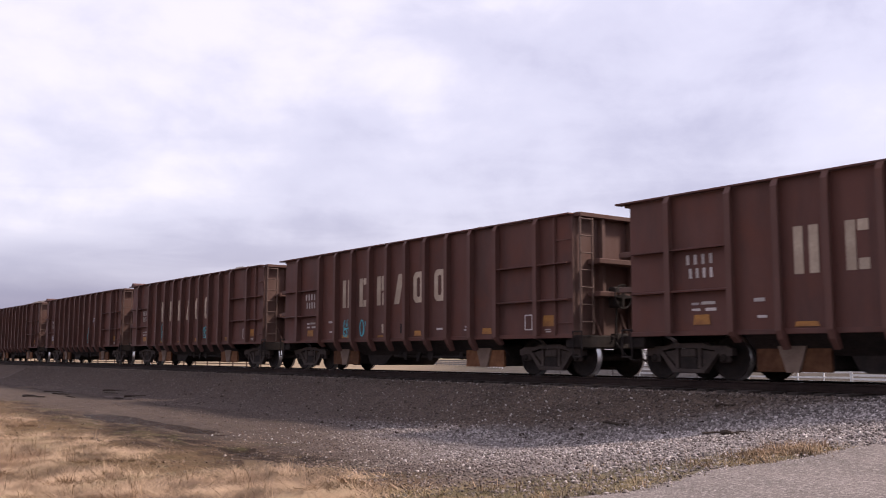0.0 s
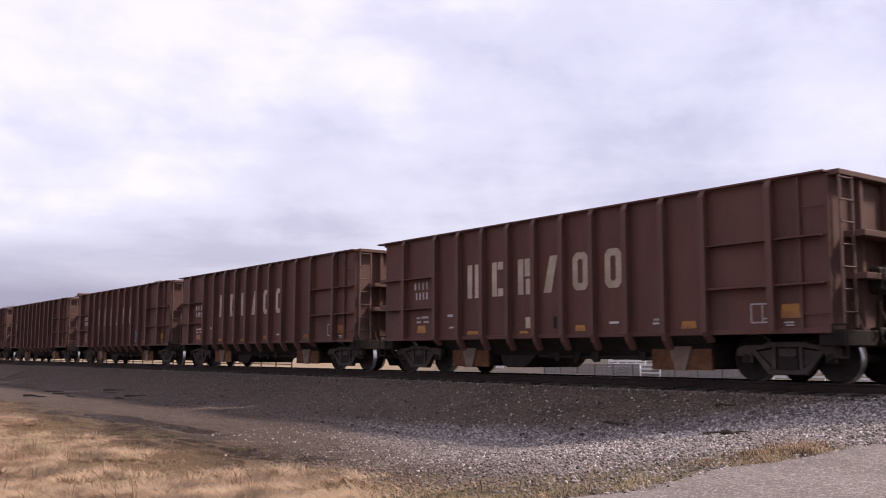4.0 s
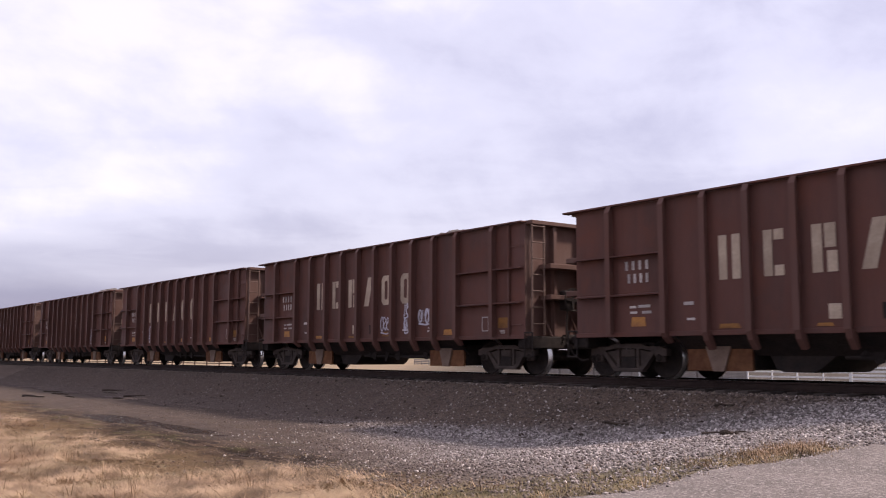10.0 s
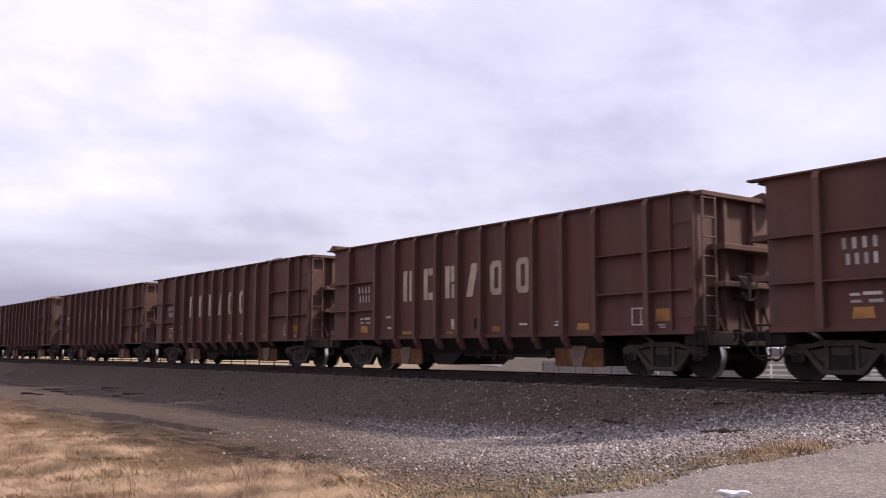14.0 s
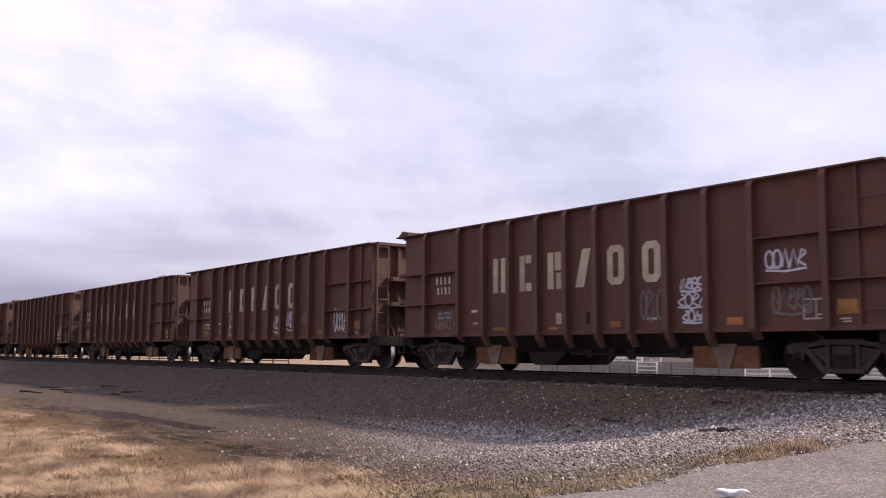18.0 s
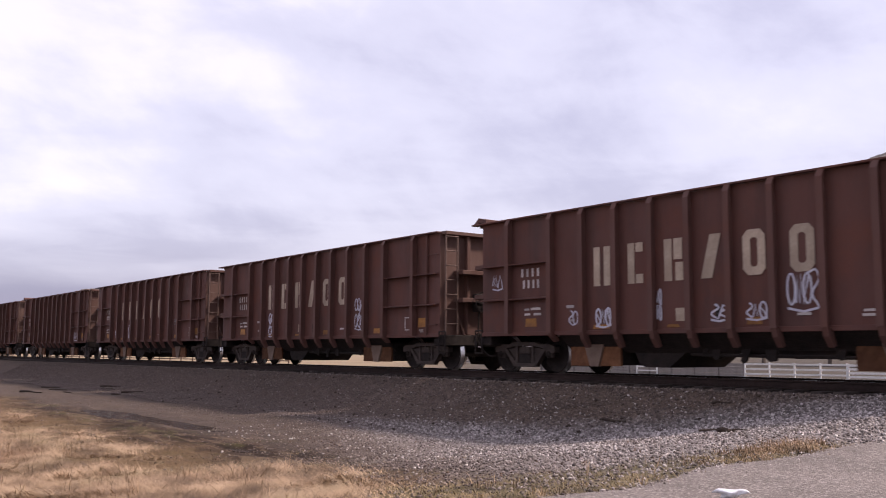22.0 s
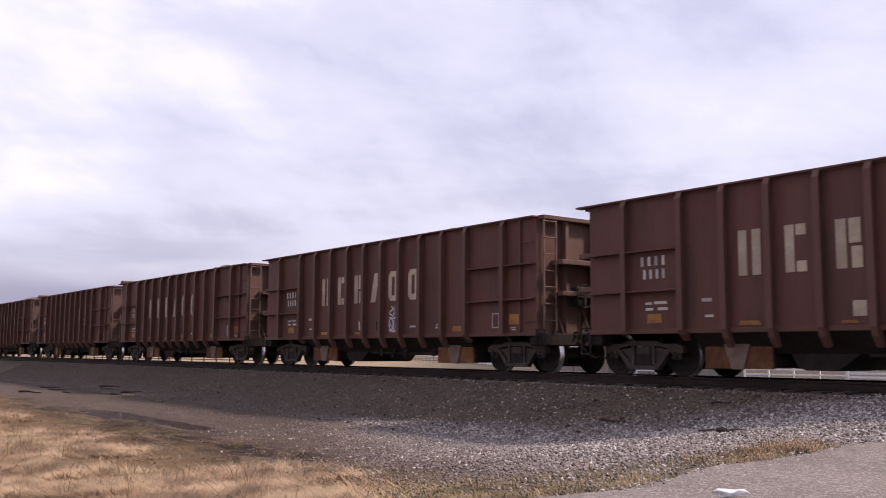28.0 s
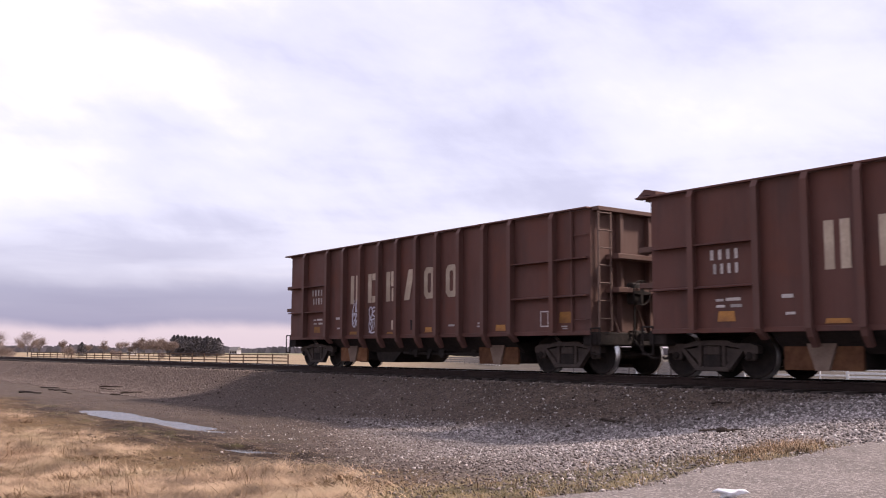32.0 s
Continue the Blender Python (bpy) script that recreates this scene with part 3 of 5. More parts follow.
def rib_mesh(foot):
    """A pressed post on the side; foot: how far it reaches below the sill, bent inwards."""
    bm = bmesh.new()
    w = 0.068
    prism(bm, [(-0.12, 3.79), (-0.19, 3.66), (-0.19, SILL), (-0.172, SILL), (-0.172, 3.65), (-0.10, 3.79)], -w, w, "x")
    prism(bm, [(-0.173, 3.66), (-0.173, SILL), (0.0, SILL), (0.0, 3.79), (-0.10, 3.79)], -0.012, 0.012, "x")
    if foot:
        prism(bm, [(-0.17, SILL), (0.0, SILL), (0.12, SILL - foot), (0.03, SILL - foot - 0.03), (-0.12, SILL - foot * 0.5)], -w * 0.9, w * 0.9, "x")
    return mesh_of("rib", bm, RIB)


RIB_SHORT, RIB_LONG, RIB_MID = rib_mesh(0), rib_mesh(0.32), rib_mesh(0.18)
EMBLEM = emblem_blocks()


def ladder(parent, x, y, side):
    """Corner ladder of two stiles and its rungs on the end of the body."""
    bm = bmesh.new()
    box(bm, -0.02, 0.02, -0.02, 0.02, 1.0, 3.72)
    stile = mesh_of("stile", bm, LADDER)
    bm = bmesh.new()
    rod(bm, (0, -0.2, 0), (0, 0.2, 0), 0.016)
    rung = mesh_of("rung", bm, LADDER)
    lad = new("ladder")
    lad.parent = parent
    lad.matrix_basis = pose(x, y, 0)
    tagged(lad, "steel corner ladder painted brown")
    for s in (-1, 1):
        part("stile", stile, None, lad, at=pose(0, s * 0.2, 0))
    for k in range(7):
        part("rung", rung, None, lad, at=pose(0.02, 0, 1.27 + k * 0.402))


def build_car():
    car = new("hopper_car")
    car.matrix_basis = pose(0, TRACK_Y, 0)
    # side sheets, panel by panel
    stops = sorted([-HALF] + RIBS + [HALF])
    for s in (-1, 1):
        for a, b in zip(stops, stops[1:]):
            part("side_panel", plate_panel(a, b, SILL, 3.78), BROWN, car, at=pose(0, s * SIDE, 0))
        for x in RIBS:
            me = RIB_SHORT if abs(x) > 5 else RIB_MID if abs(x) > 4 else RIB_LONG
            part("rib", me, None, car, at=pose(x, s * SIDE, 0, 0, 0, 0 if s < 0 else 180))
        part("top_chord", piece((-HALF - 0.34, HALF, -0.12, 0.09, 3.788, TOP - 0.022), bevel=0.006), BROWN, car,
             at=pose(0, s * SIDE, 0, 0, 0, 0) if s < 0 else Matrix.Translation((0, SIDE, 0)) @ Matrix.Diagonal((1, -1, 1, 1)))
        part("side_sill", piece((-HALF, HALF, -0.045 if s < 0 else -0.02, 0.02 if s < 0 else 0.045, 0.90, 1.0), bevel=0.008), BROWN, car, at=pose(0, s * SIDE, 0))
        # horizontal stiffeners in the end panels
        for a, b in ((-HALF, -6.08), (-6.08, -4.55), (4.55, 6.08), (6.08, HALF)):
            for z in (2.66, 1.80) if s < 0 else ():
                bm = bmesh.new()
                prism(bm, [(0.0, -0.016), (-0.165, -0.016), (-0.165, 0.010), (0.0, 0.035)], a + 0.07, b - 0.07, "x")
                part("stiffener", bm, BROWN, car, at=pose(0, s * SIDE, z) if s < 0 else Matrix.Translation((0, SIDE, z)) @ Matrix.Diagonal((1, -1, 1, 1)))
    # ends: sheet, posts, beams
    for e in (-1, 1):
        x = e * (HALF - 0.03)
        part("end_sheet", piece((x - 0.02, x + 0.02, -SIDE + 0.012, SIDE - 0.012, SILL, 3.76)), BROWN_END, car, "brown end wall with sunlight painted in as tan")
        part("end_chord", piece((e * (HALF + 0.06) - 0.15, e * (HALF + 0.06) + 0.15, -SIDE + 0.06, SIDE - 0.06, 3.74, 3.838), bevel=0.008), BROWN_END, car)
        for y in (-0.52, 0.46):
            part("end_post", piece((min(x + e * 0.02, e * (HALF + 0.13)), max(x + e * 0.02, e * (HALF + 0.13)), y - 0.06, y + 0.06, 0.98, 3.74), bevel=0.01), BROWN_END, car)
        for z in (2.70, 1.93):
            part("end_beam", piece((min(e * 7.19, e * 7.60), max(e * 7.19, e * 7.60), -0.95 if e > 0 else -1.40, 1.40, z - 0.06, z + 0.06), bevel=0.012), BROWN_END, car)
        part("end_sill", piece((min(e * 6.9, e * 7.36), max(e * 6.9, e * 7.36), -1.42, 1.42, 0.66, 0.97), bevel=0.03), WHEEL, car)
        # step bracket below the corner
        for y in (-1.46, 1.46):
            bm = bmesh.new()
            for dx in (0.0, 0.28):
                rod(bm, (e * (7.20 + dx), y, 1.06), (e * (7.20 + dx), y, 0.46), 0.020)
            rod(bm, (e * 7.20, y, 0.47), (e * 7.48, y, 0.47), 0.022)
            rod(bm, (e * 7.20, y, 1.05), (e * 7.48, y, 1.05), 0.020)
            part("sill_step", bm, BLACK, car)
        cp = part("coupler", piece((min(e * 7.4, e * 8.0), max(e * 7.4, e * 8.0), -0.09, 0.09, 0.78, 0.96), bevel=0.02), BLACK, car)
        part("knuckle", piece((min(e * 7.9, e * 8.09), max(e * 7.9, e * 8.09), -0.17, 0.16, 0.74, 1.0), bevel=0.05), TRUCK, cp)
        bm = bmesh.new()
        rings = []
        for k in range(11):
            q = k / 10
            c = Vector((e * (7.5 + 0.55 * q), -0.34 + 0.2 * q, 0.80 - 0.42 * math.sin(math.pi * 0.62 * q)))
            rings.append([bm.verts.new(c + Vector((0, 0.022 * math.cos(w * math.pi / 3), 0.03 * math.sin(w * math.pi / 3)))) for w in range(6)])
        for r1, r2 in zip(rings, rings[1:]):
            for w in range(6):
                bm.faces.new((r1[w], r1[(w + 1) % 6], r2[(w + 1) % 6], r2[w]))
        bm.faces.new(rings[0][::-1])
        bm.faces.new(rings[-1])
        part("air_hose", bm, BLACK, car)
        truck(car, e * 6.02)
    ladder(car, HALF + 0.20, -1.18, 1)
    # thin post in the front bay of the side
    part("corner_post", piece((6.62, 6.665, -SIDE - 0.075, -SIDE + 0.005, SILL, 3.78), bevel=0.006), RIB, car)
    # hand brake and its gear on the end
    bm = bmesh.new()
    rims = [[bm.verts.new((0.016 * math.sin(q * math.pi / 3), (0.28 + 0.016 * math.cos(q * math.pi / 3)) * math.cos(k * math.pi / 12), (0.28 + 0.016 * math.cos(q * math.pi / 3)) * math.sin(k * math.pi / 12))) for q in range(6)] for k in range(24)]
    for k in range(24):
        for q in range(6):
            bm.faces.new((rims[k][q], rims[k][(q + 1) % 6], rims[(k + 1) % 24][(q + 1) % 6], rims[(k + 1) % 24][q]))
    cross = []
    for k in range(4):
        c, d = math.cos(k * math.pi / 2), math.sin(k * math.pi / 2)
        cross += [(0.275 * c + 0.02 * d, 0.275 * d - 0.02 * c), (0.275 * c - 0.02 * d, 0.275 * d + 0.02 * c), (0.045 * (c - d), 0.045 * (c + d))]
    prism(bm, cross, -0.012, 0.012, "x")
    part("brake_wheel", bm, BLACK, car, at=pose(HALF + 0.46, -0.25, 1.88))
    bm = piece((HALF + 0.12, HALF + 0.34, -0.42, -0.08, 1.62, 2.12), bevel=0.04)
    rod(bm, (HALF + 0.25, -0.25, 1.62), (HALF + 0.2, -0.25, 0.92), 0.025)
    part("brake_gear", bm, BLACK, car)
    bm = bmesh.new()
    rod(bm, (HALF, 0, 1.50), (HALF + 0.14, 0.12, 0.96), 0.032)
    brace = mesh_of("end_brace", bm, BROWN_END)
    for y in (-0.8, 0.12, 0.85):
        part("end_brace", brace, None, car, at=pose(0, y, 0))
    # grab irons on the near side at the corner
    bm = bmesh.new()
    rod(bm, (6.72, -SIDE - 0.07, 0), (7.12, -SIDE - 0.07, 0), 0.012)
    rod(bm, (6.72, -SIDE - 0.07, 0), (6.72, -SIDE, 0), 0.012)
    rod(bm, (7.12, -SIDE - 0.07, 0), (7.12, -SIDE, 0), 0.012)
    iron = mesh_of("grab_iron", bm, RIB)
    for z in (1.25, 3.2):
        part("grab_iron", iron, None, car, at=pose(0, 0, z))
    # centre sill, hoppers and chutes below
    part("centre_sill", piece((-7.4, 7.4, -0.19, 0.19, 0.66, 1.02), bevel=0.02), BLACK, car)
    for s in (-1, 1):
        bm = bmesh.new()
        prism(bm, [(s * 1.42, 0.95), (s * 1.42, 0.90), (s * 0.95, 0.50), (s * 0.95, 0.56)][::-s], -4.4, 4.4, "x")
        # black here also stands in for the shade below the side sill
        part("slope_sheet", bm, BLACK, car)
        for e in (-1, 1):
            bm = bmesh.new()
            prism(bm, [(-0.78, 0.20), (0.78, 0.20), (0.78, 0.72), (-0.78, 0.72)], -0.03, 0.03)
            ch = part("discharge_chute", bm, CHUTE, car, "rust-orange steel discharge chute", pose(e * 3.55, s * 1.08, 0, 0, 0, 0))
            bm = bmesh.new()
            prism(bm, [(-0.13, 0.19), (0.13, 0.19), (0.34, 0.80), (-0.34, 0.80)], -0.035, 0.035)
            part("funnel", bm, FUNNEL, ch, "worn grey funnel", pose(0.02, s * 0.055, 0))
            bm = bmesh.new()
            box(bm, -0.78, 0.78, -0.5, 0.5, 0.22, 0.78, 0.04)
            part("chute_box", bm, BLACK, ch, at=pose(0, -s * 0.54, 0))
    bm = bmesh.new()
    prism(bm, [(-2.62, 0.78), (-2.35, 0.26), (-2.2, 0.19), (-1.55, 0.19), (-1.4, 0.28), (-0.95, 0.62), (-0.95, 0.78)], -0.95, 0.95)
    part("gate_box", bm, BLACK, car)
    bm = bmesh.new()
    prism(bm, [(0.6, 0.78), (0.85, 0.52), (1.2, 0.44), (1.5, 0.40), (2.2, 0.42), (2.6, 0.50), (2.75, 0.78)], -0.95, 0.95)
    part("gate_box", bm, BLACK, car)
    # hangers, valve and rods below the slope sheets
    bm = bmesh.new()
    rod(bm, (-0.9, -0.99, 0.47), (2.75, -0.99, 0.43), 0.035, 8)
    part("brake_rod", bm, BLACK, car)
    for x, w, z in ((-0.25, 0.13, 0.36), (0.42, 0.09, 0.42), (1.02, 0.16, 0.34), (2.45, 0.12, 0.38)):
        bm = bmesh.new()
        prism(bm, [(x - w, 0.80), (x - w * 0.8, z + 0.06), (x - w * 0.3, z), (x + w * 0.5, z + 0.02), (x + w, 0.80)], -1.04, -0.96)
        part("hanger", bm, BLACK, car)
    part("control_valve", piece((-0.62, -0.38, -1.02, -0.8, 0.42, 0.74), (-0.56, -0.44, -1.06, -0.8, 0.50, 0.64), bevel=0.02), BLACK, car)
    bm = bmesh.new()
    rod(bm, (0.25, -0.72, 0.60), (1.25, -0.72, 0.60), 0.17, 14)
    part("air_reservoir", bm, BLACK, car)
    bm = bmesh.new()
    rod(bm, (1.7, -0.55, 0.62), (2.25, -0.55, 0.62), 0.13, 12)
    rod(bm, (2.25, -0.55, 0.62), (2.7, -0.55, 0.62), 0.03)
    part("brake_cylinder", bm, BLACK, car)
    bm = bmesh.new()
    rod(bm, (-7.4, -0.34, 0.84), (7.4, -0.34, 0.84), 0.022)
    part("brake_pipe", bm, BLACK, car)
    # rods, levers and hangers of the gates
    bm = bmesh.new()
    rod(bm, (-2.9, -1.02, 0.62), (2.9, -1.02, 0.58), 0.03, 8)
    part("gate_rod", bm, BLACK, car)
    for x, lean in ((0.62, -0.22), (2.75, 0.12)):
        bm = bmesh.new()
        prism(bm, [(x - 0.06, 0.80), (x + 0.08, 0.80), (x + 0.05 + lean, 0.34), (x - 0.02 + lean, 0.30), (x - 0.07 + lean, 0.36)], -1.06, -1.0)
        part("gate_lever", bm, BLACK, car)
    # emblem and stencils of the near side
    for me, x in EMBLEM:
        part("emblem_block", me, None, car, "cream painted block of the emblem", pose(x, -SIDE - 0.006, 2.43))

    def mark(name, mat, x, z, w, h, label="", slant=0.0):
        bm = bmesh.new()
        prism(bm, [(-w / 2, -h / 2), (w / 2, -h / 2), (w / 2 - slant, h / 2), (-w / 2 + slant, h / 2)], -0.003, 0)
        return part(name, bm, mat, car, label, pose(x, -SIDE - 0.006, z))
    for k in range(4):
        mark("stencil_bar", STENCIL, -5.66 + k * 0.19, 2.44, 0.075, 0.20)
        mark("stencil_bar", STENCIL, -5.60 + k * 0.17, 2.16, 0.07, 0.20)
    for x, z, w, h in ((-5.5, 1.54, 0.18, 0.05), (-5.18, 1.55, 0.34, 0.06), (-5.48, 1.42, 0.2, 0.05), (-5.12, 1.42, 0.26, 0.06),
                       (-4.0, 1.56, 0.24, 0.07), (-3.95, 1.24, 0.2, 0.05), (3.25, 1.17, 0.3, 0.045), (3.25, 1.25, 0.24, 0.045), (2.0, 1.22, 0.28, 0.05), (6.34, 1.11, 0.2, 0.03), (6.36, 1.06, 0.16, 0.025)):
        mark("stencil_bar", STENCIL, x, z, w, h)
    mark("stencil_patch", CREAM, -0.80, 1.29, 0.25, 0.27, "cream painted patch")
    mark("stencil_patch", BLACK, 0.12, 1.27, 0.11, 0.28, "dark painted patch")
    for x, z, w, h in ((-5.35, 1.22, 0.42, 0.2), (-3.02, 1.08, 0.5, 0.09), (-1.0, 1.06, 0.34, 0.06), (0.95, 1.12, 0.34, 0.14), (4.05, 1.12, 0.4, 0.15), (6.38, 1.32, 0.42, 0.26)):
        mark("reflector", YELLOW, x, z, w, h, "faded yellow reflective patch", 0.03)
    bm = bmesh.new()
    for x0, x1, z0, z1 in ((-0.2, 0.2, 0.16, 0.19), (-0.2, 0.2, -0.19, -0.16), (-0.2, -0.17, -0.16, 0.16), (0.17, 0.2, -0.16, 0.16), (0.05, 0.075, -0.16, 0.16), (0.075, 0.17, -0.12, -0.09)):
        prism(bm, [(x0, z0), (x1, z0), (x1, z1), (x0, z1)], -0.003, 0)
    part("stencil_box", bm, STENCIL, car, "white stencilled data box", pose(5.72, -SIDE - 0.006, 1.30))
    return car


def graffiti(car, x, z, w, h, mat, seed, label):
    """Looping strokes of spray paint as one flat scrawl."""
    rng = random.Random(seed)
    bm = bmesh.new()
    n = max(2, round(w / 0.17))
    t = 0.018 + 0.009 * rng.random()
    line = []
    rows = 2 if h > w * 1.3 else 1
    for r in range(rows):
        zc, hh = (0.0, h / 2) if rows == 1 else ((0.5 - r) * h / 2, h / 4.2)
        for k in range(n):
            cx = -w / 2 + w * (k + 0.5) / n
            kind = rng.random()
            hk = hh * rng.uniform(0.75, 1.0)
            if kind < 0.4:      # a loop
                a0 = rng.uniform(0, 6.3)
                line += [(cx + w / n * 0.5 * math.cos(a0 + q * 0.5), zc + hk * math.sin(a0 + q * 0.5)) for q in range(15)]
            elif kind < 0.75:   # a zigzag
                m = rng.choice((3, 4, 5))
                line += [(cx + w / n * (q / (m - 1) - 0.5) * 0.9, zc + hk * (1 if q % 2 else -1) * rng.uniform(0.7, 1.0)) for q in range(m)]
            else:               # an s-bend
                line += [(cx + w / n * 0.45 * math.sin(q * 0.8), zc + hk * (1 - q / 4.5)) for q in range(10)]
        if rng.random() < 0.7:
            line += [(w / 2, zc - hh), (0, zc - hh * 1.2), (-w / 2, zc - hh)]
    pts = [Vector(p) for p in line]
    rim = []
    for i, p in enumerate(pts):
        d = (pts[min(i + 1, len(pts) - 1)] - pts[max(i - 1, 0)])
        d = d.normalized() if d.length > 1e-5 else Vector((1, 0))
        o = Vector((-d.y, d.x)) * t
        # each point lies a hair further out, so that crossings never share a plane
        y = -0.001 - 0.00004 * i
        rim.append((bm.verts.new((p.x - o.x, y, p.y - o.y)), bm.verts.new((p.x + o.x, y, p.y + o.y))))
    for (a, b), (c, d) in zip(rim, rim[1:]):
        bm.faces.new((a, c, d, b))
    return part("graffiti", bm, mat, car, label, pose(x, -SIDE - 0.012, z))


def ballast_load(seed):
    """Heaped crushed stone in the body, in two mounds."""
    rng = random.Random(seed)
    bm = bmesh.new()
    nx, ny = 150, 20
    a, b = rng.uniform(-3.4, -2.2), rng.uniform(2.0, 3.6)
    ha, hb = rng.uniform(0.50, 0.76), rng.uniform(0.54, 0.78)
    g = []
    for i in range(nx + 1):
        for k in range(ny + 1):
            x, y = -6.9 + 13.8 * i / nx, -1.40 + 2.80 * k / ny
            z = 3.38 + (ha * math.exp(-((x - a) / 1.3) ** 2) + hb * math.exp(-((x - b) / 1.3) ** 2)) * (1.0 - 0.5 * (y / 1.46) ** 2) + rng.uniform(-0.055, 0.055)
            z += 0.06 * math.sin(1.1 * x + seed)
            g.append(bm.verts.new((x, y, z)))
    for i in range(nx):
        for k in range(ny):
            p = i * (ny + 1) + k
            bm.faces.new((g[p], g[p + ny + 1], g[p + ny + 2], g[p + 1]))
    return mesh_of("ballast_load", bm, LOAD_STONE)


def end_hood(car):
    """Peaked steel hoods over two opposite corners of the body."""
    bm = bmesh.new()
    prism(bm, [(-7.58, 3.83), (-7.36, 4.0), (-7.05, 3.93), (-7.05, 3.84), (-7.36, 3.87), (-7.50, 3.80)], -1.46, -0.75)
    hood = mesh_of("end_hood", bm, BROWN)
    for turn in (0, 180):
        part("end_hood", hood, None, car, "peaked brown steel end hood", pose(0, 0, 0, 0, 0, turn))


HOODS = {2, 3, 4, 7, 16, 20, 23, 24, 27, 32, 33, 34}
# tags of spray paint: car, place along it, height, width, height, colour
TAGS = [(1, -2.95, 1.35, 0.42, 0.62, "t"), (1, -1.95, 1.33, 0.42, 0.5, "t"), (2, -2.95, 1.5, 0.38, 0.75, "t"), (2, 2.0, 1.45, 0.62, 0.45, "t"),
        (3, -2.95, 1.5, 0.4, 0.65, "t"), (3, 2.0, 1.6, 0.72, 0.85, "t"), (3, 3.0, 2.35, 0.75, 0.3, "w"), (3, -5.3, 1.5, 0.75, 0.3, "w"), (4, -1.95, 1.42, 0.42, 0.7, "t"), (4, 4.05, 1.65, 0.62, 1.2, "t"),
        (7, 3.0, 1.38, 0.66, 0.48, "t"), (8, 3.0, 1.6, 0.5, 0.5, "g"), (8, -6.6, 2.2, 0.45, 0.3, "w"), (12, -2.75, 1.55, 0.12, 0.85, "w"), (12, 1.0, 1.42, 0.6, 0.5, "w"), (12, 2.05, 1.6, 0.2, 0.9, "w"), (12, 3.0, 1.6, 0.66, 0.42, "w"),
        (13, -2.95, 1.45, 0.46, 0.75, "w"), (14, 4.05, 1.5, 0.62, 0.8, "w"), (20, -5.3, 1.35, 0.85, 0.6, "g"), (20, 2.0, 1.5, 0.62, 0.8, "g"), (20, 3.05, 1.9, 0.6, 0.28, "w"), (20, 3.05, 1.57, 0.72, 0.28, "w"), (20, 3.1, 1.25, 0.6, 0.26, "w"), (20, 5.2, 2.25, 0.85, 0.4, "w"), (20, 5.3, 1.5, 0.8, 0.5, "g"),
        (21, -2.9, 1.5, 0.42, 0.9, "w"), (21, 0.95, 1.5, 0.52, 0.6, "w"), (21, 2.0, 1.6, 0.66, 0.66, "w"), (21, 3.05, 1.65, 0.6, 0.3, "g"), (21, 5.3, 1.5, 0.68, 0.8, "w"),
        (22, -1.95, 1.75, 0.46, 0.85, "w"), (23, -2.95, 1.35, 0.4, 0.6, "w"), (23, 2.0, 1.7, 0.62, 0.8, "w"), (23, 5.15, 1.6, 1.0, 0.75, "w"),
        (24, -6.6, 2.3, 0.4, 0.4, "w"), (24, -3.9, 1.3, 0.3, 0.35, "w"), (24, -2.95, 1.3, 0.45, 0.4, "w"), (24, -1.35, 1.5, 0.12, 0.7, "w"), (24, 0.15, 1.32, 0.4, 0.32, "w"), (24, 1.0, 1.32, 0.45, 0.32, "w"), (24, 2.0, 1.68, 0.66, 0.7, "w"),
        (25, -2.95, 1.45, 0.42, 0.85, "w"), (25, 3.0, 1.7, 0.46, 1.0, "w"), (26, -3.95, 1.35, 0.42, 0.4, "w"), (26, -1.95, 1.45, 0.5, 0.6, "w"), (26, 4.05, 1.75, 0.6, 0.3, "g"),
        (27, -3.95, 1.45, 0.3, 0.4, "g"), (27, -2.95, 1.42, 0.45, 0.5, "w"), (27, 5.2, 1.32, 1.0, 0.5, "w"), (31, 1.0, 1.5, 0.42, 0.75, "w"), (33, -2.95, 1.6, 0.38, 0.95, "w"), (33, 3.0, 1.75, 0.48, 1.05, "w"),
        (34, -0.95, 1.5, 0.3, 0.75, "w"), (35, -2.9, 1.7, 0.4, 0.95, "w"), (35, -1.95, 1.5, 0.36, 0.8, "w")]

SPRAY = {"t": (TEAL, "teal sprayed scrawl"), "w": (WHITE_SPRAY, "white sprayed scrawl"), "g": (GREY_SPRAY, "faded grey sprayed scrawl")}
first = build_car()
cars, loads = [], []
for i in range(-N_AHEAD, N_LAST + 1):
    car = first if i == -N_AHEAD else copy_thing(first, pose(0, TRACK_Y, 0))
    cars.append(car)
for i, car in zip(range(-N_AHEAD, N_LAST + 1), cars):
    mine = [g for g in TAGS if g[0] == i]
    for k, (_, x, z, w, h, c) in enumerate(mine):
        graffiti(car, x, z, w, h, SPRAY[c][0], 100 * i + k, SPRAY[c][1])
    if i in HOODS:
        end_hood(car)
    text = "brown steel ballast hopper car with cream emblem"
    if mine:
        text += " and " + {"t": "teal", "w": "white", "g": "grey"}[mine[0][5]] + " graffiti"
    tagged(car, text, "hopper car", "hopper cars of the train")
LOADS = [ballast_load(s) for s in (3, 8, 21, 34, 55)]
for i in range(-N_AHEAD, N_LAST + 1):
    ld = new("ballast_load", LOADS[(i * 3 + 7) % 5])
    tagged(ld, "heap of grey crushed stone filling a hopper car", "ballast", "loads of the train", "stuff")
    loads.append(ld)


# ------------------------------------------------------------------ beyond the line
def at_bearing(deg, dist):
    a = radians(deg)
    return Vector((-dist * math.cos(a), dist * math.sin(a)))


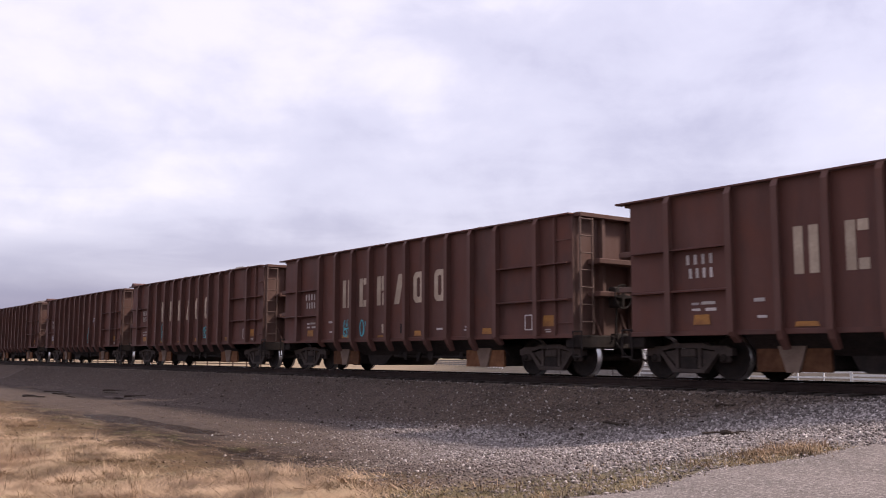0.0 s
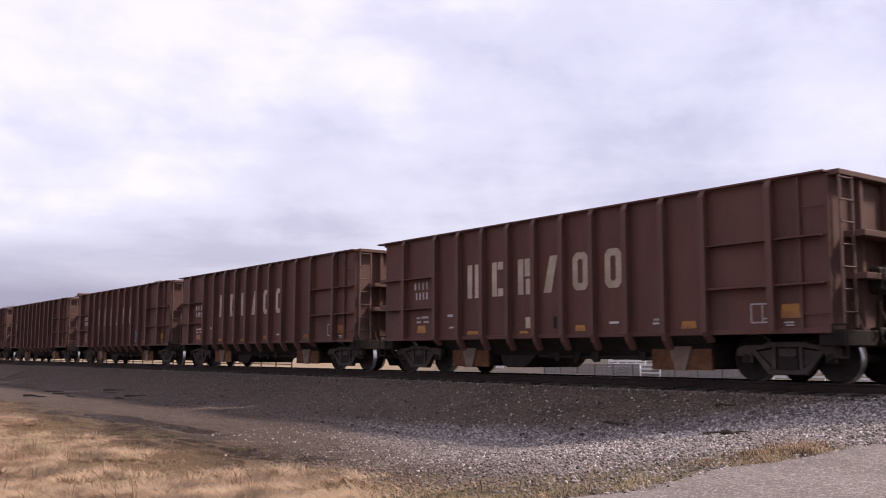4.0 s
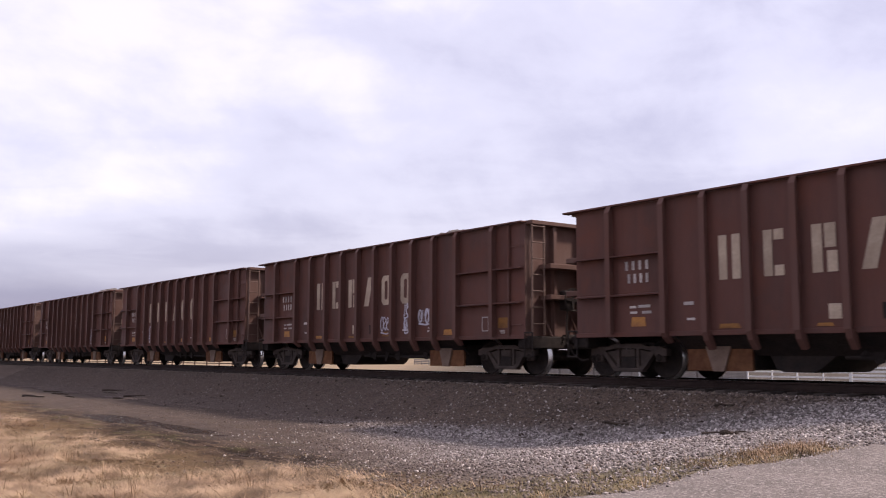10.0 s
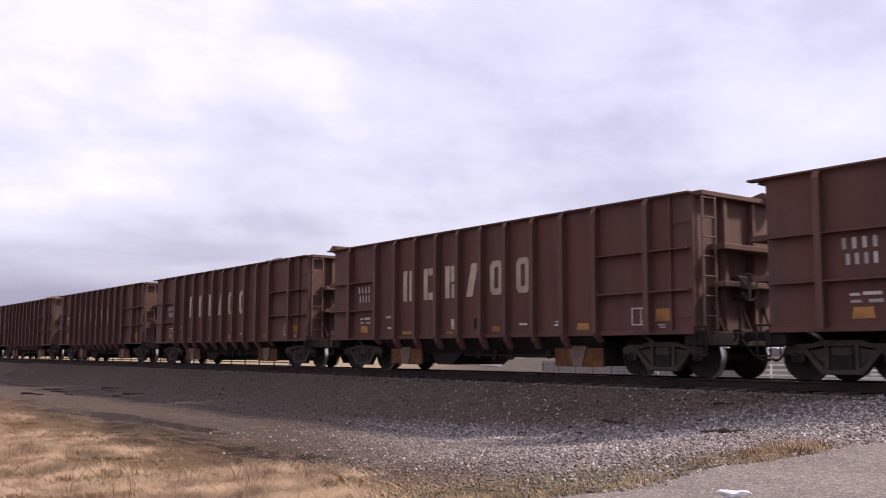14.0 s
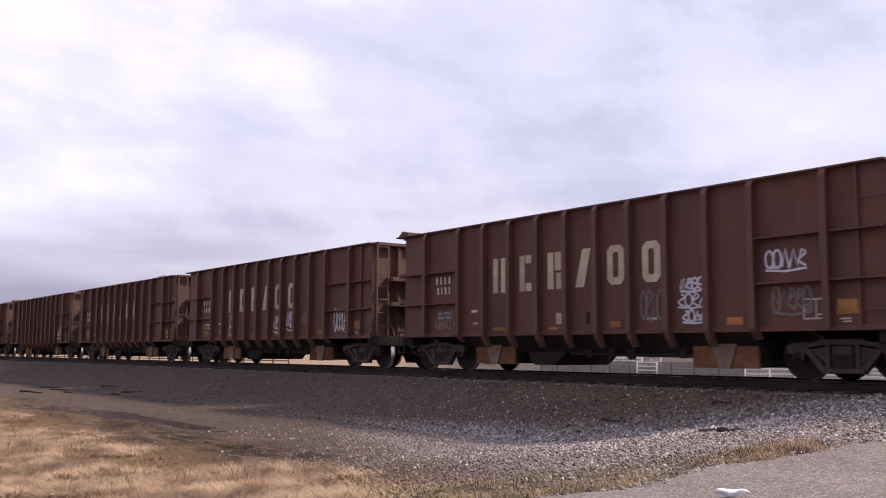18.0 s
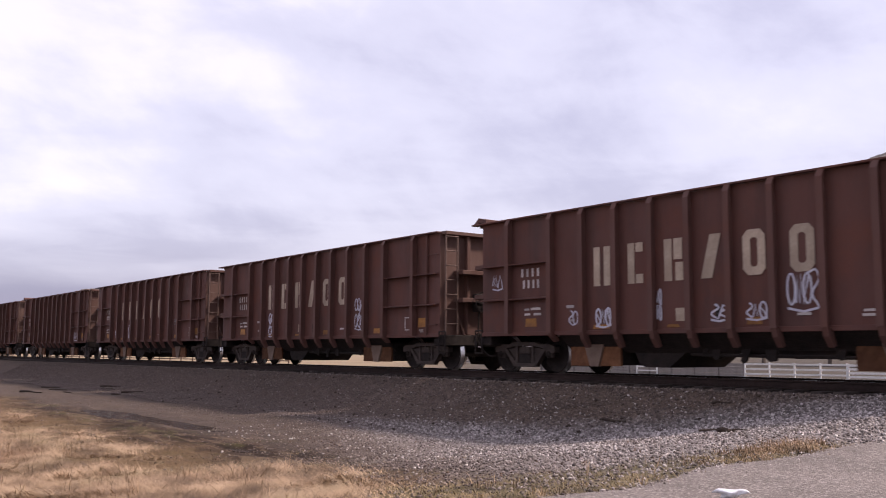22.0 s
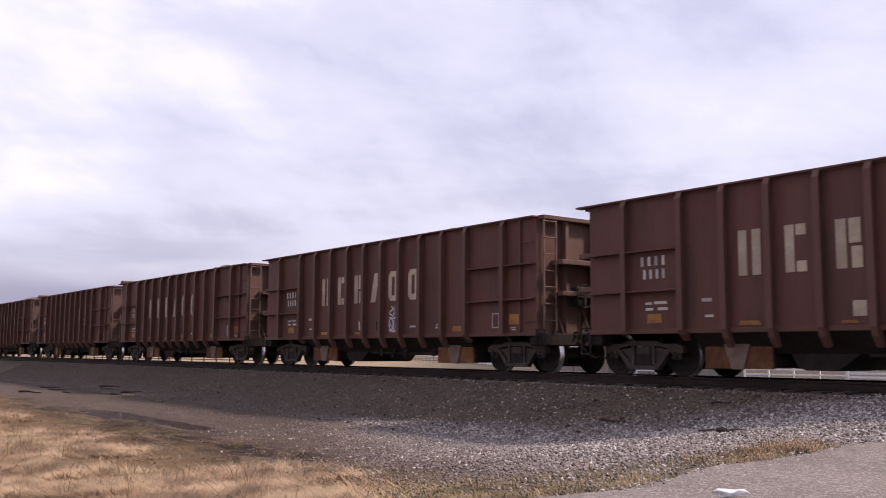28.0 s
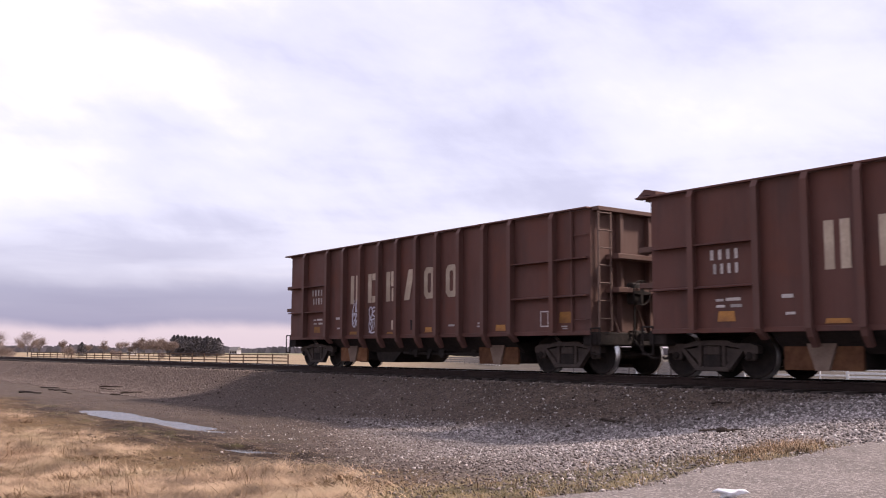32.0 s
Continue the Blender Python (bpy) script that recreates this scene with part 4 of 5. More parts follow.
def fence(name, a, b, spacing, low, top, rails, mats, label, post=0.06, board=0.07, thick=0.03):
    """Posts and level rails from a to b; each post and rail is a part."""
    f = tagged(new(name), label, "fence")
    run = b - a
    n = max(1, round(run.length / spacing))
    turn = math.degrees(math.atan2(run.y, run.x))
    step = run.length / n
    f.matrix_basis = pose(a.x, a.y, 0, 0, 0, turn)
    pm = mesh_of("post", piece((-post, post, -post, post, low, top + 0.06)), mats)
    rm = mesh_of("rail", piece((0, step, -thick, thick, -board, board)), mats)
    for i in range(n + 1):
        part("post", pm, None, f, at=pose(i * step, 0, 0))
        if i < n:
            for k in range(rails):
                part("rail", rm, None, f, at=pose(i * step, -post - thick, top - 0.05 - k * (top - low - 0.25) / rails))
    return f


fence("board_fence", at_bearing(13.4, 235), at_bearing(27.6, 135), 4.2, -1.5, 0.08, 3, BROWN_BOARD, "long brown three-board field fence", 0.08, 0.07)
fence("paddock_fence", Vector((-41.5, 58.0)), Vector((-66.0, 61.0)), 2.4, -1.5, -0.28, 4, GREY_BOARD, "grey weathered board fence of a paddock", 0.06, 0.11)
fence("white_fence", Vector((-41.4, 58.0)), Vector((-34.8, 60.0)), 1.75, -1.5, -0.20, 3, WHITE_RAIL, "white painted pipe fence of a paddock", 0.05, 0.055)
fence("paddock_fence", Vector((-34.7, 60.0)), Vector((-20.0, 64.0)), 2.4, -1.5, -0.22, 4, WHITE_RAIL, "white painted rail fence of a paddock", 0.05, 0.07)
fence("white_gate", Vector((-52.3, 58.9)), Vector((-50.0, 58.6)), 2.3, -1.4, -0.22, 3, WHITE_RAIL, "white painted pipe gate in a board fence", 0.05, 0.05)
fence("white_fence", Vector((-112.0, 91.0)), Vector((-98.0, 83.0)), 2.2, -1.5, -0.25, 4, WHITE_RAIL, "white painted board fence far in the field", 0.07, 0.12)
fence("grey_fence", Vector((-150.0, 105.0)), Vector((-112.0, 91.0)), 2.6, -1.5, -0.35, 3, GREY_BOARD, "grey weathered board fence in the field", 0.06, 0.1)


def stock_trailer(x, y, turn):
    """White slatted livestock trailer parked in the paddock."""
    tr = tagged(new("stock_trailer"), "white slatted livestock trailer parked in a paddock", "trailer")
    tr.matrix_basis = pose(x, y, -1.3, 0, 0, turn)
    part("floor", piece((-2.7, 2.7, -1.0, 1.0, 0.45, 0.6), bevel=0.02), GREY_BOARD, tr)
    part("roof", piece((-2.75, 2.75, -1.05, 1.05, 2.12, 2.2), bevel=0.03), WHITE_RAIL, tr)
    slat = mesh_of("slat", piece((-2.7, 2.7, -0.02, 0.02, -0.1, 0.1), bevel=0.01), WHITE_RAIL)
    post = mesh_of("post", piece((-0.04, 0.04, -0.04, 0.04, 0.6, 2.12)), WHITE_RAIL)
    for side in (-1, 1):
        for k in range(5):
            part("slat", slat, None, tr, at=pose(0, side * 1.0, 0.72 + k * 0.31))
        for k in range(5):
            part("post", post, None, tr, at=pose(-2.64 + k * 1.32, side * 0.95, 0))
        for dx in (-0.45, 0.45):
            bm = bmesh.new()
            rod(bm, (dx - 0.3, side * 0.9, 0.36), (dx - 0.3, side * 1.1, 0.36), 0.36, 18)
            part("wheel", bm, BLACK, tr)
    part("hitch", piece((2.7, 4.0, -0.06, 0.06, 0.45, 0.57)), BLACK, tr)


stock_trailer(-56.0, 62.5, -12)


def bare_tree(name, x, y, height, spread, seed, label, density=1.0, mat=None, base=-1.4):
    """A tapered trunk, forking limbs and a crown of many thin twigs."""
    rng = random.Random(seed)
    tree = tagged(new(name), label, "tree", "far trees")
    tree.matrix_basis = pose(x, y, base)
    bm = bmesh.new()
    tips = []

    def grow(p, d, length, r, depth):
        q = p + d * length
        rod(bm, p, q, r, 5, r * 0.62)
        if depth < 4:
            tips.append((q, d))
        if depth == 0:
            return
        for _ in range(3):
            nd = (d + Vector((rng.uniform(-1, 1) * spread, rng.uniform(-1, 1) * spread, rng.uniform(-0.25, 0.5)))).normalized()
            grow(p + d * length * rng.uniform(0.55, 1.0), nd, length * rng.uniform(0.66, 0.98), r * 0.6, depth - 1)
    grow(Vector((0, 0, 0)), Vector((0.03, 0, 1)).normalized(), height * 0.23, height * 0.018, 4)
    part("trunk", bm, BARK, tree)
    vs, fs = [], []
    for q, d in tips:
        for _ in range(int(11 * density)):
            e = (d * 0.9 + Vector((rng.gauss(0, 0.6), rng.gauss(0, 0.6), rng.gauss(0.2, 0.5)))).normalized() * height * rng.uniform(0.10, 0.26)
            o = q + Vector((rng.gauss(0, 1), rng.gauss(0, 1), rng.gauss(0, 1))) * height * 0.03
            s = e.cross(Vector((rng.uniform(-1, 1), rng.uniform(-1, 1), 0.3))).normalized() * height * 0.0027
            k = len(vs)
            vs += [o - s, o + s, o + e]
            fs.append((k, k + 1, k + 2))
    part("crown", arrays("crown", np.array([tuple(v) for v in vs]), np.array(fs), mat or TWIGS), None, tree)
    return tree


def evergreen(x, y, height, width, seed, base=-1.4):
    rng = random.Random(seed)
    tree = tagged(new("evergreen_tree"), "dark dense evergreen tree at the field's edge", "tree", "far trees")
    tree.matrix_basis = pose(x, y, base)
    bm = bmesh.new()
    rod(bm, (0, 0, 0), (0, 0, height * 0.9), height * 0.025, 6, height * 0.006)
    part("trunk", bm, BARK, tree)
    vs, fs = [], []
    for _ in range(2600):
        z = height * rng.uniform(0.04, 1.0)
        r = width * (1 - (z / height) ** 3.2) * rng.uniform(0.2, 1.05)
        w = rng.uniform(0, 6.3)
        o = Vector((r * math.cos(w), r * math.sin(w), z))
        k = len(vs)
        for _ in range(3):
            vs.append(o + Vector((rng.gauss(0, 1), rng.gauss(0, 1), rng.gauss(0, 0.8))) * height * 0.026)
        fs.append((k, k + 1, k + 2))
    part("crown", arrays("crown", np.array([tuple(v) for v in vs]), np.array(fs), EVERGREEN), None, tree)


for k, (deg, dist, h) in enumerate(((18.9, 330, 6.6), (19.4, 334, 7.4), (19.9, 326, 7.0), (20.4, 332, 7.8), (20.9, 335, 7.4))):
    p = at_bearing(deg, dist)
    bare_tree("bare_tree", p.x, p.y, h, 0.9, 40 + k, "broad bare brown tree at the grove's edge", 2.6)
for k in range(13):
    p = at_bearing(21.0 + k * 0.21, 345 + 12 * (k % 3))
    evergreen(p.x, p.y, 7.3 - 0.06 * k + 0.5 * ((k * 7) % 4) / 4, 2.5, 60 + k)
for k, (deg, dist, h, sp) in enumerate(((13.2, 300, 8.3, 0.7), (13.8, 310, 6.4, 0.6), (15.0, 420, 7.0, 0.6), (17.2, 420, 6.5, 0.6), (18.1, 430, 7.5, 0.6), (11.0, 260, 6.0, 0.8), (11.5, 250, 5.4, 0.8), (16.4, 380, 5.8, 0.6))):
    p = at_bearing(deg, dist)
    bare_tree("bare_tree", p.x, p.y, h, sp, 80 + k, "leafless grey-brown tree far across the field", 1.3)
for k, (deg, dist, h) in enumerate(((55.5, 158, 19.0), (59.0, 150, 18.0), (62.5, 154, 20.5), (66.0, 148, 19.0))):
    p = at_bearing(deg, dist)
    bare_tree("bare_tree", p.x, p.y, h, 0.75, 140 + k, "tall leafless grey tree behind the paddock", 1.6)
p = at_bearing(16.0, 330)
evergreen(p.x, p.y, 4.6, 1.7, 91)
for k, (deg, dist, h) in enumerate(((15.3, 190, 3.4), (17.9, 200, 2.9), (11.2, 110, 4.6), (11.9, 118, 3.6), (10.6, 105, 4.8), (20.3, 190, 2.2))):
    p = at_bearing(deg, dist)
    bare_tree("bare_bush", p.x, p.y, h, 1.1, 120 + k, "low brown leafless bush behind the track", 2.0)


def far_woods():
    """The low grey line of woods along the horizon."""
    rng = np.random.default_rng(4)
    n = 5200
    deg = rng.uniform(-8, 75, n)
    dist = rng.uniform(900, 1250, n)
    x, y = -dist * np.cos(np.radians(deg)), dist * np.sin(np.radians(deg))
    top = 3.2 + 1.6 * np.sin(deg * 1.3) * np.sin(deg * 0.41 + 1) + rng.uniform(0, 2.6, n)
    w = rng.uniform(3, 9, n)
    vs = np.stack([np.stack([x - w, y - w * 0.3, np.full(n, -3.0)], -1), np.stack([x + w, y + w * 0.3, np.full(n, -3.0)], -1),
                   np.stack([x + w * 0.5, y, top * rng.uniform(0.7, 1.0, n)], -1), np.stack([x - w * 0.4, y, top], -1)], 1).reshape(-1, 3)
    fs = np.arange(4 * n).reshape(n, 4)
    return arrays("far_woods", vs, fs, FAR_WOOD)


FAR_WOOD = grain("far_winter_woods", (0.17, 0.155, 0.165), (0.23, 0.20, 0.20), 0.05, 0.95, 0.0, 0.01, 4.0, "island", 0.25)
tagged(new("far_woods", far_woods()), "low grey line of winter woods on the horizon", "woods", kind="stuff")


def farmhouse(x, y, w, d, h, turn):
    hs = tagged(new("farmhouse"), "small pale grey farmhouse far across the field", "house")
    hs.matrix_basis = pose(x, y, -1.4, 0, 0, turn)
    part("wall", piece((-w / 2, w / 2, -d / 2, d / 2, 0, h)), HOUSE_WHITE, hs)
    bm = bmesh.new()
    prism(bm, [(-d / 2 - 0.3, h), (d / 2 + 0.3, h), (0, h + d * 0.42)], -w / 2 - 0.3, w / 2 + 0.3, "x")
    part("roof", bm, ROOF_GREY, hs)
    for k in (-1, 0, 1):
        part("window", piece((k * w * 0.3 - 0.5, k * w * 0.3 + 0.5, -d / 2 - 0.04, -d / 2 + 0.02, h * 0.3, h * 0.72)), BLACK, hs)


p = at_bearing(24.5, 520)
farmhouse(p.x, p.y, 5, 4, 2.6, 30)
p = at_bearing(18.7, 480)
farmhouse(p.x, p.y, 4, 3, 1.6, 10)


# ------------------------------------------------------------------ clouds
CLOUD_Z = 160.0


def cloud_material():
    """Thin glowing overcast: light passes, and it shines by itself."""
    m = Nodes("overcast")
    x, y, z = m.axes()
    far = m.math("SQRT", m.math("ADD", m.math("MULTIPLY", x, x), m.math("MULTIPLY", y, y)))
    flat = m.stretched((1.0, 1.0, 0.0))

    def patch(deg, dist, size, amount):
        c = at_bearing(deg, dist)
        dx, dy = m.math("SUBTRACT", x, c.x), m.math("SUBTRACT", y, c.y)
        r = m.math("SQRT", m.math("ADD", m.math("MULTIPLY", dx, dx), m.math("MULTIPLY", dy, dy)))
        return m.ramp(r, 0.0, size, amount, 0.0)
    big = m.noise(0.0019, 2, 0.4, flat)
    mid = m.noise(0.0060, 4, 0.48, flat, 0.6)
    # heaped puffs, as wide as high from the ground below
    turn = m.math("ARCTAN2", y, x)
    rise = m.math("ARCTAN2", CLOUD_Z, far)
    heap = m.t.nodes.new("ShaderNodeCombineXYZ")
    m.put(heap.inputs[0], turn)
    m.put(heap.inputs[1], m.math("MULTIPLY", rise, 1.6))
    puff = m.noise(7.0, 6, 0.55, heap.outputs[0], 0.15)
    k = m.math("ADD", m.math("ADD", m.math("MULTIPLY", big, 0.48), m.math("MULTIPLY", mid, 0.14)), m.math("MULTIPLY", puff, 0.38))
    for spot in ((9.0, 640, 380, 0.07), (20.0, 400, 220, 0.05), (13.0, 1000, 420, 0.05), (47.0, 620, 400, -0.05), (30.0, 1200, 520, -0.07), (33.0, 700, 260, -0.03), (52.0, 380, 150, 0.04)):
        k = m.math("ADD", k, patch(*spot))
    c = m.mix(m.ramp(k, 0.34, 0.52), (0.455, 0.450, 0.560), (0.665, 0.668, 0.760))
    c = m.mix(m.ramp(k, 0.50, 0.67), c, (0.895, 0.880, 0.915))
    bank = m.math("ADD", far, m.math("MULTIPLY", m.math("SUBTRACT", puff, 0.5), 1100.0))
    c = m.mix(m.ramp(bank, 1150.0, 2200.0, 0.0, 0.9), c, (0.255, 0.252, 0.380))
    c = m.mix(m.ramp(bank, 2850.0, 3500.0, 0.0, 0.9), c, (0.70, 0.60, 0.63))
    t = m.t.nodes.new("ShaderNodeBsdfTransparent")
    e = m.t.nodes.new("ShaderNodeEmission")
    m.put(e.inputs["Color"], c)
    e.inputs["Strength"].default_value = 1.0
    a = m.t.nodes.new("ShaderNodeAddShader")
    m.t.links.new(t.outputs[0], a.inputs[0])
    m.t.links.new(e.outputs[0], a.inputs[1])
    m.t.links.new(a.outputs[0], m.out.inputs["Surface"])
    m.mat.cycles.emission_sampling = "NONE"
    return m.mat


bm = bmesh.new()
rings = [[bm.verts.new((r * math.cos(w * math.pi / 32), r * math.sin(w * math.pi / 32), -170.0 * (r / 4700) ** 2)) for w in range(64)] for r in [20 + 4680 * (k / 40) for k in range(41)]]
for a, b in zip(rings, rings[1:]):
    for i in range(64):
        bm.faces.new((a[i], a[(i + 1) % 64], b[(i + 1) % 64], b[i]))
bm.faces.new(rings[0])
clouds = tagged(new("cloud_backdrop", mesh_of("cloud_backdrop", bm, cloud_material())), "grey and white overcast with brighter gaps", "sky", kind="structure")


# ------------------------------------------------------------------ blown litter
def bag_mesh():
    bm = bmesh.new()
    bmesh.ops.create_icosphere(bm, subdivisions=3, radius=1.0)
    for v in bm.verts:
        n = noise.noise(v.co * 1.7 + Vector((3, 1, 2))) * 0.5 + noise.noise(v.co * 4.0) * 0.25
        v.co = v.co * (1 + n)
        v.co.x *= 0.098 + 0.03 * math.sin(3 * v.co.z)
        v.co.y *= 0.05
        v.co.z = v.co.z * 0.034 + 0.16 * v.co.x * math.sin(24 * v.co.x) + 0.04
    for f in bm.faces:
        f.smooth = True
    return mesh_of("plastic_bag", bm, PLASTIC)


bag = tagged(new("plastic_bag", bag_mesh()), "crumpled white plastic bag blown along the ground", "plastic bag")


def along(px, py, d):
    """A place d metres before the lens at its pose of 11 s, by shares of the picture's width from its centre."""
    m = view_pose(36.72, 6.45, 0.06)
    k = math.tan(radians(50.35) / 2) * 2
    return m @ (Vector((px * k, py * k, -1.0)) * d)


# ------------------------------------------------------------------ loose cover
def scatter_stones(name, count, spot, size, material, label, seed):
    """Loose stones: squashed eight-sided chips, sunk a little into the ground."""
    rng = np.random.default_rng(seed)
    x, y = spot(rng, count)
    n = len(x)
    z = ground_z(x, y)
    s = size[0] + (size[1] - size[0]) * rng.random(n) ** 2.2
    unit = np.array([(1, 0, 0), (0, 1, 0), (-1, 0, 0), (0, -1, 0), (0.2, 0.1, 1), (0, -0.1, -0.7)], float)
    v = unit[None] * rng.uniform(0.65, 1.25, (n, 6, 1)) * s[:, None, None] * np.array([1.0, 0.8, 0.62])
    a, b = rng.uniform(0, 6.283, n), rng.normal(0, 0.5, n)
    ca, sa, cb, sb = np.cos(a), np.sin(a), np.cos(b), np.sin(b)
    vx, vy, vz = v[..., 0], v[..., 1], v[..., 2]
    vx, vz = vx * cb[:, None] - vz * sb[:, None], vx * sb[:, None] + vz * cb[:, None]
    vx, vy = vx * ca[:, None] - vy * sa[:, None], vx * sa[:, None] + vy * ca[:, None]
    v = np.stack([vx + x[:, None], vy + y[:, None], vz + (z + s * 0.22)[:, None]], -1)
    f = np.array([(0, 1, 4), (1, 2, 4), (2, 3, 4), (3, 0, 4), (1, 0, 5), (2, 1, 5), (3, 2, 5), (0, 3, 5)])
    faces = (f[None] + 6 * np.arange(n)[:, None, None]).reshape(-1, 3)
    return tagged(new(name, arrays(name, v.reshape(-1, 3), faces, material)), label, "gravel", kind="stuff")


def bank_spot(rng, n):
    x = -2.5 - 62 * rng.random(n) ** 1.7
    y = rng.uniform(TRACK_Y - 5.4, TRACK_Y - 0.83, n)
    return x, y


def gravel_spot(rng, n):
    x = -3.5 - 26 * rng.random(n) ** 1.4
    y = rng.uniform(4.5, 13.5, n)
    keep = (y + 0.42 * x + rng.normal(0, 0.9, n) > 2.1) | (y + rng.normal(0, 0.5, n) > 10.6)
    keep &= rng.random(n) < np.clip(0.03 + 0.9 * smooth(1.3, -0.25, x - road_edge(y)) ** 2, 0, 1)
    return x[keep], y[keep]


def stray_spot(rng, n):
    return -6 - 26 * rng.random(n) ** 1.2, rng.uniform(4.5, 12.0, n)


scatter_stones("track_ballast", 100000, bank_spot, (0.015, 0.052), BALLAST_STONE, "grey-brown crushed stone ballast on the track bank", 1)
scatter_stones("gravel_cover", 88000, gravel_spot, (0.009, 0.032), BALLAST_STONE, "pale loose gravel beside the road", 2)
scatter_stones("stray_stones", 1500, stray_spot, (0.012, 0.035), BALLAST_STONE, "stray stones on bare soil", 3)


scatter_stones("soil_clods", 5000, lambda rng, n: (-6 - 30 * rng.random(n) ** 1.2, rng.uniform(3.0, 10.5, n)), (0.006, 0.026), CLOD, "dark crumbly clods of bare soil", 4)


scatter_stones("bank_clods", 420, lambda rng, n: (-9 - 26 * rng.random(n), rng.uniform(11.4, 15.2, n)), (0.015, 0.075), STICK, "dark lumps and chips on the ballast bank", 6)
scatter_stones("pale_chips", 900, lambda rng, n: (-5.5 - 14 * rng.random(n) ** 1.3, rng.uniform(8.0, 14.5, n)), (0.010, 0.034), PALE_CHIP, "pale limestone chips among the gravel", 7)


def grass(name, spots, length, label, seed, lean=0.7, flat=1.0, wind=0.0, material=DRY_GRASS):
    """Dry bent blades, three triangles each; wind: how far they lie one way together."""
    rng = np.random.default_rng(seed)
    x, y = spots(rng)
    n = len(x)
    z = ground_z(x, y) - 0.005
    h = length[0] + (length[1] - length[0]) * rng.random(n) ** 1.6
    a = rng.uniform(0, 6.283, n)
    drift = 1.2 * np.sin(0.9 * x + 1.7 * y) + 1.6 * np.sin(2.1 * x - 1.3 * y + 1.0) + 3.4
    a = np.where(rng.random(n) < wind, drift + rng.normal(0, 0.45, n), a)
    k = np.abs(rng.normal(0, lean, n)) + 0.15
    dx, dy = np.cos(a), np.sin(a)
    w = 0.0018 + 0.0038 * rng.random(n) ** 1.7
    px, py = -dy * w, dx * w

    def at(q, side):
        r = h * np.sin(np.minimum(k, 1.9) * q) * q + h * (1 - flat) * q
        return np.stack([x + dx * r + px * side * (1 - 0.7 * q), y + dy * r + py * side * (1 - 0.7 * q), z + np.abs(h * np.cos(np.minimum(k, 1.45) * q) * q) * flat + w], -1)
    v = np.stack([at(0, -1), at(0, 1), at(0.55, -1), at(0.55, 1), at(1.0, 0)], 1).reshape(-1, 3)
    f = np.array([(0, 1, 3), (0, 3, 2), (2, 3, 4)])
    faces = (f[None] + 5 * np.arange(n)[:, None, None]).reshape(-1, 3)
    return tagged(new(name, arrays(name, v, faces, material)), label, "grass", kind="stuff")


def tufts(n, blades, region, r):
    def spots(rng):
        cx, cy = region(rng, n)
        m = len(cx)
        c = rng.integers(0, m, m * blades)
        d = np.abs(rng.normal(0, r, m * blades)) * rng.uniform(0.4, 1.6, m)[c]
        w = rng.uniform(0, 6.283, m * blades)
        return cx[c] + d * np.cos(w), cy[c] + d * np.sin(w)
    return spots


def meadow(rng, n):
    x = -7 - 24 * rng.random(n) ** 1.3
    y = rng.uniform(1.2, 6.6, n)
    keep = y + 0.02 * x + 0.9 * np.sin(0.8 * x + 0.6 * y) * np.cos(0.7 * y) + rng.normal(0, 0.6, n) < 4.45
    return x[keep], y[keep]


def verge(rng, n):
    q = rng.random(n)
    y = 4.9 + 4.4 * q ** 1.1
    y = y[np.sin(5.1 * y) + np.sin(2.3 * y + 1.0) + rng.normal(0, 1.0, n) > -0.7]
    n = len(y)
    spread = 0.75 + 0.9 * smooth(7.4, 5.2, y) - 0.35 * smooth(8.0, 9.2, y)
    return road_edge(y) + 0.10 - spread * np.abs(rng.normal(0, 0.5, n)), y


def clump(rng, n):
    y = rng.normal(8.55, 0.34, n)
    return road_edge(y) - 0.18 + rng.normal(0, 0.16, n), y


def sparse(rng, n):
    x, y = -6.0 - 17 * rng.random(n), rng.uniform(4.0, 7.8, n)
    keep = (y < 4.9 + 1.6 * rng.random(n) ** 2 + 0.5 * np.sin(1.7 * x)) | (rng.random(n) < 0.08)
    return x[keep], y[keep]


def soil_litter(rng, n):
    x = -6.5 - 26 * rng.random(n) ** 1.2
    y = rng.uniform(3.0, 9.0, n)
    keep = (y + 0.42 * x < 2.2 + rng.normal(0, 0.6, n)) & (np.sin(1.9 * x + 1.1 * y) + np.sin(2.7 * y - 0.8 * x) + rng.normal(0, 0.8, n) > -0.2)
    return x[keep], y[keep]


grass("dry_meadow_grass", tufts(1700, 110, meadow, 0.22), (0.08, 0.34), "matted dry straw-coloured winter grass", 11, 1.0, 0.42, 0.75)
grass("grass_tussocks", tufts(170, 190, meadow, 0.17), (0.14, 0.42), "arching tussocks of pale dry grass", 18, 1.05, 0.5, 0.7)
grass("standing_stalks", tufts(230, 12, meadow, 0.10), (0.12, 0.36), "thin standing dry grass stalks", 15, 0.5, 0.9, 0.3)
grass("straw_litter", lambda rng: soil_litter(rng, 14000), (0.04, 0.16), "short dry straw scattered on bare soil", 16, 1.2, 0.12, 0.2)
grass("verge_grass", tufts(400, 34, verge, 0.13), (0.02, 0.09), "low dry yellowed grass along the road edge", 12, 0.9, 0.6, 0.3, VERGE_GRASS)
grass("verge_stalks", tufts(30, 7, verge, 0.05), (0.08, 0.22), "thin pale grass stalks at the road edge", 17, 0.5, 0.9, 0.2)
grass("verge_clump", tufts(44, 50, clump, 0.10), (0.04, 0.17), "dry orange-brown grass clump", 13, 0.8, 0.8, 0.4)
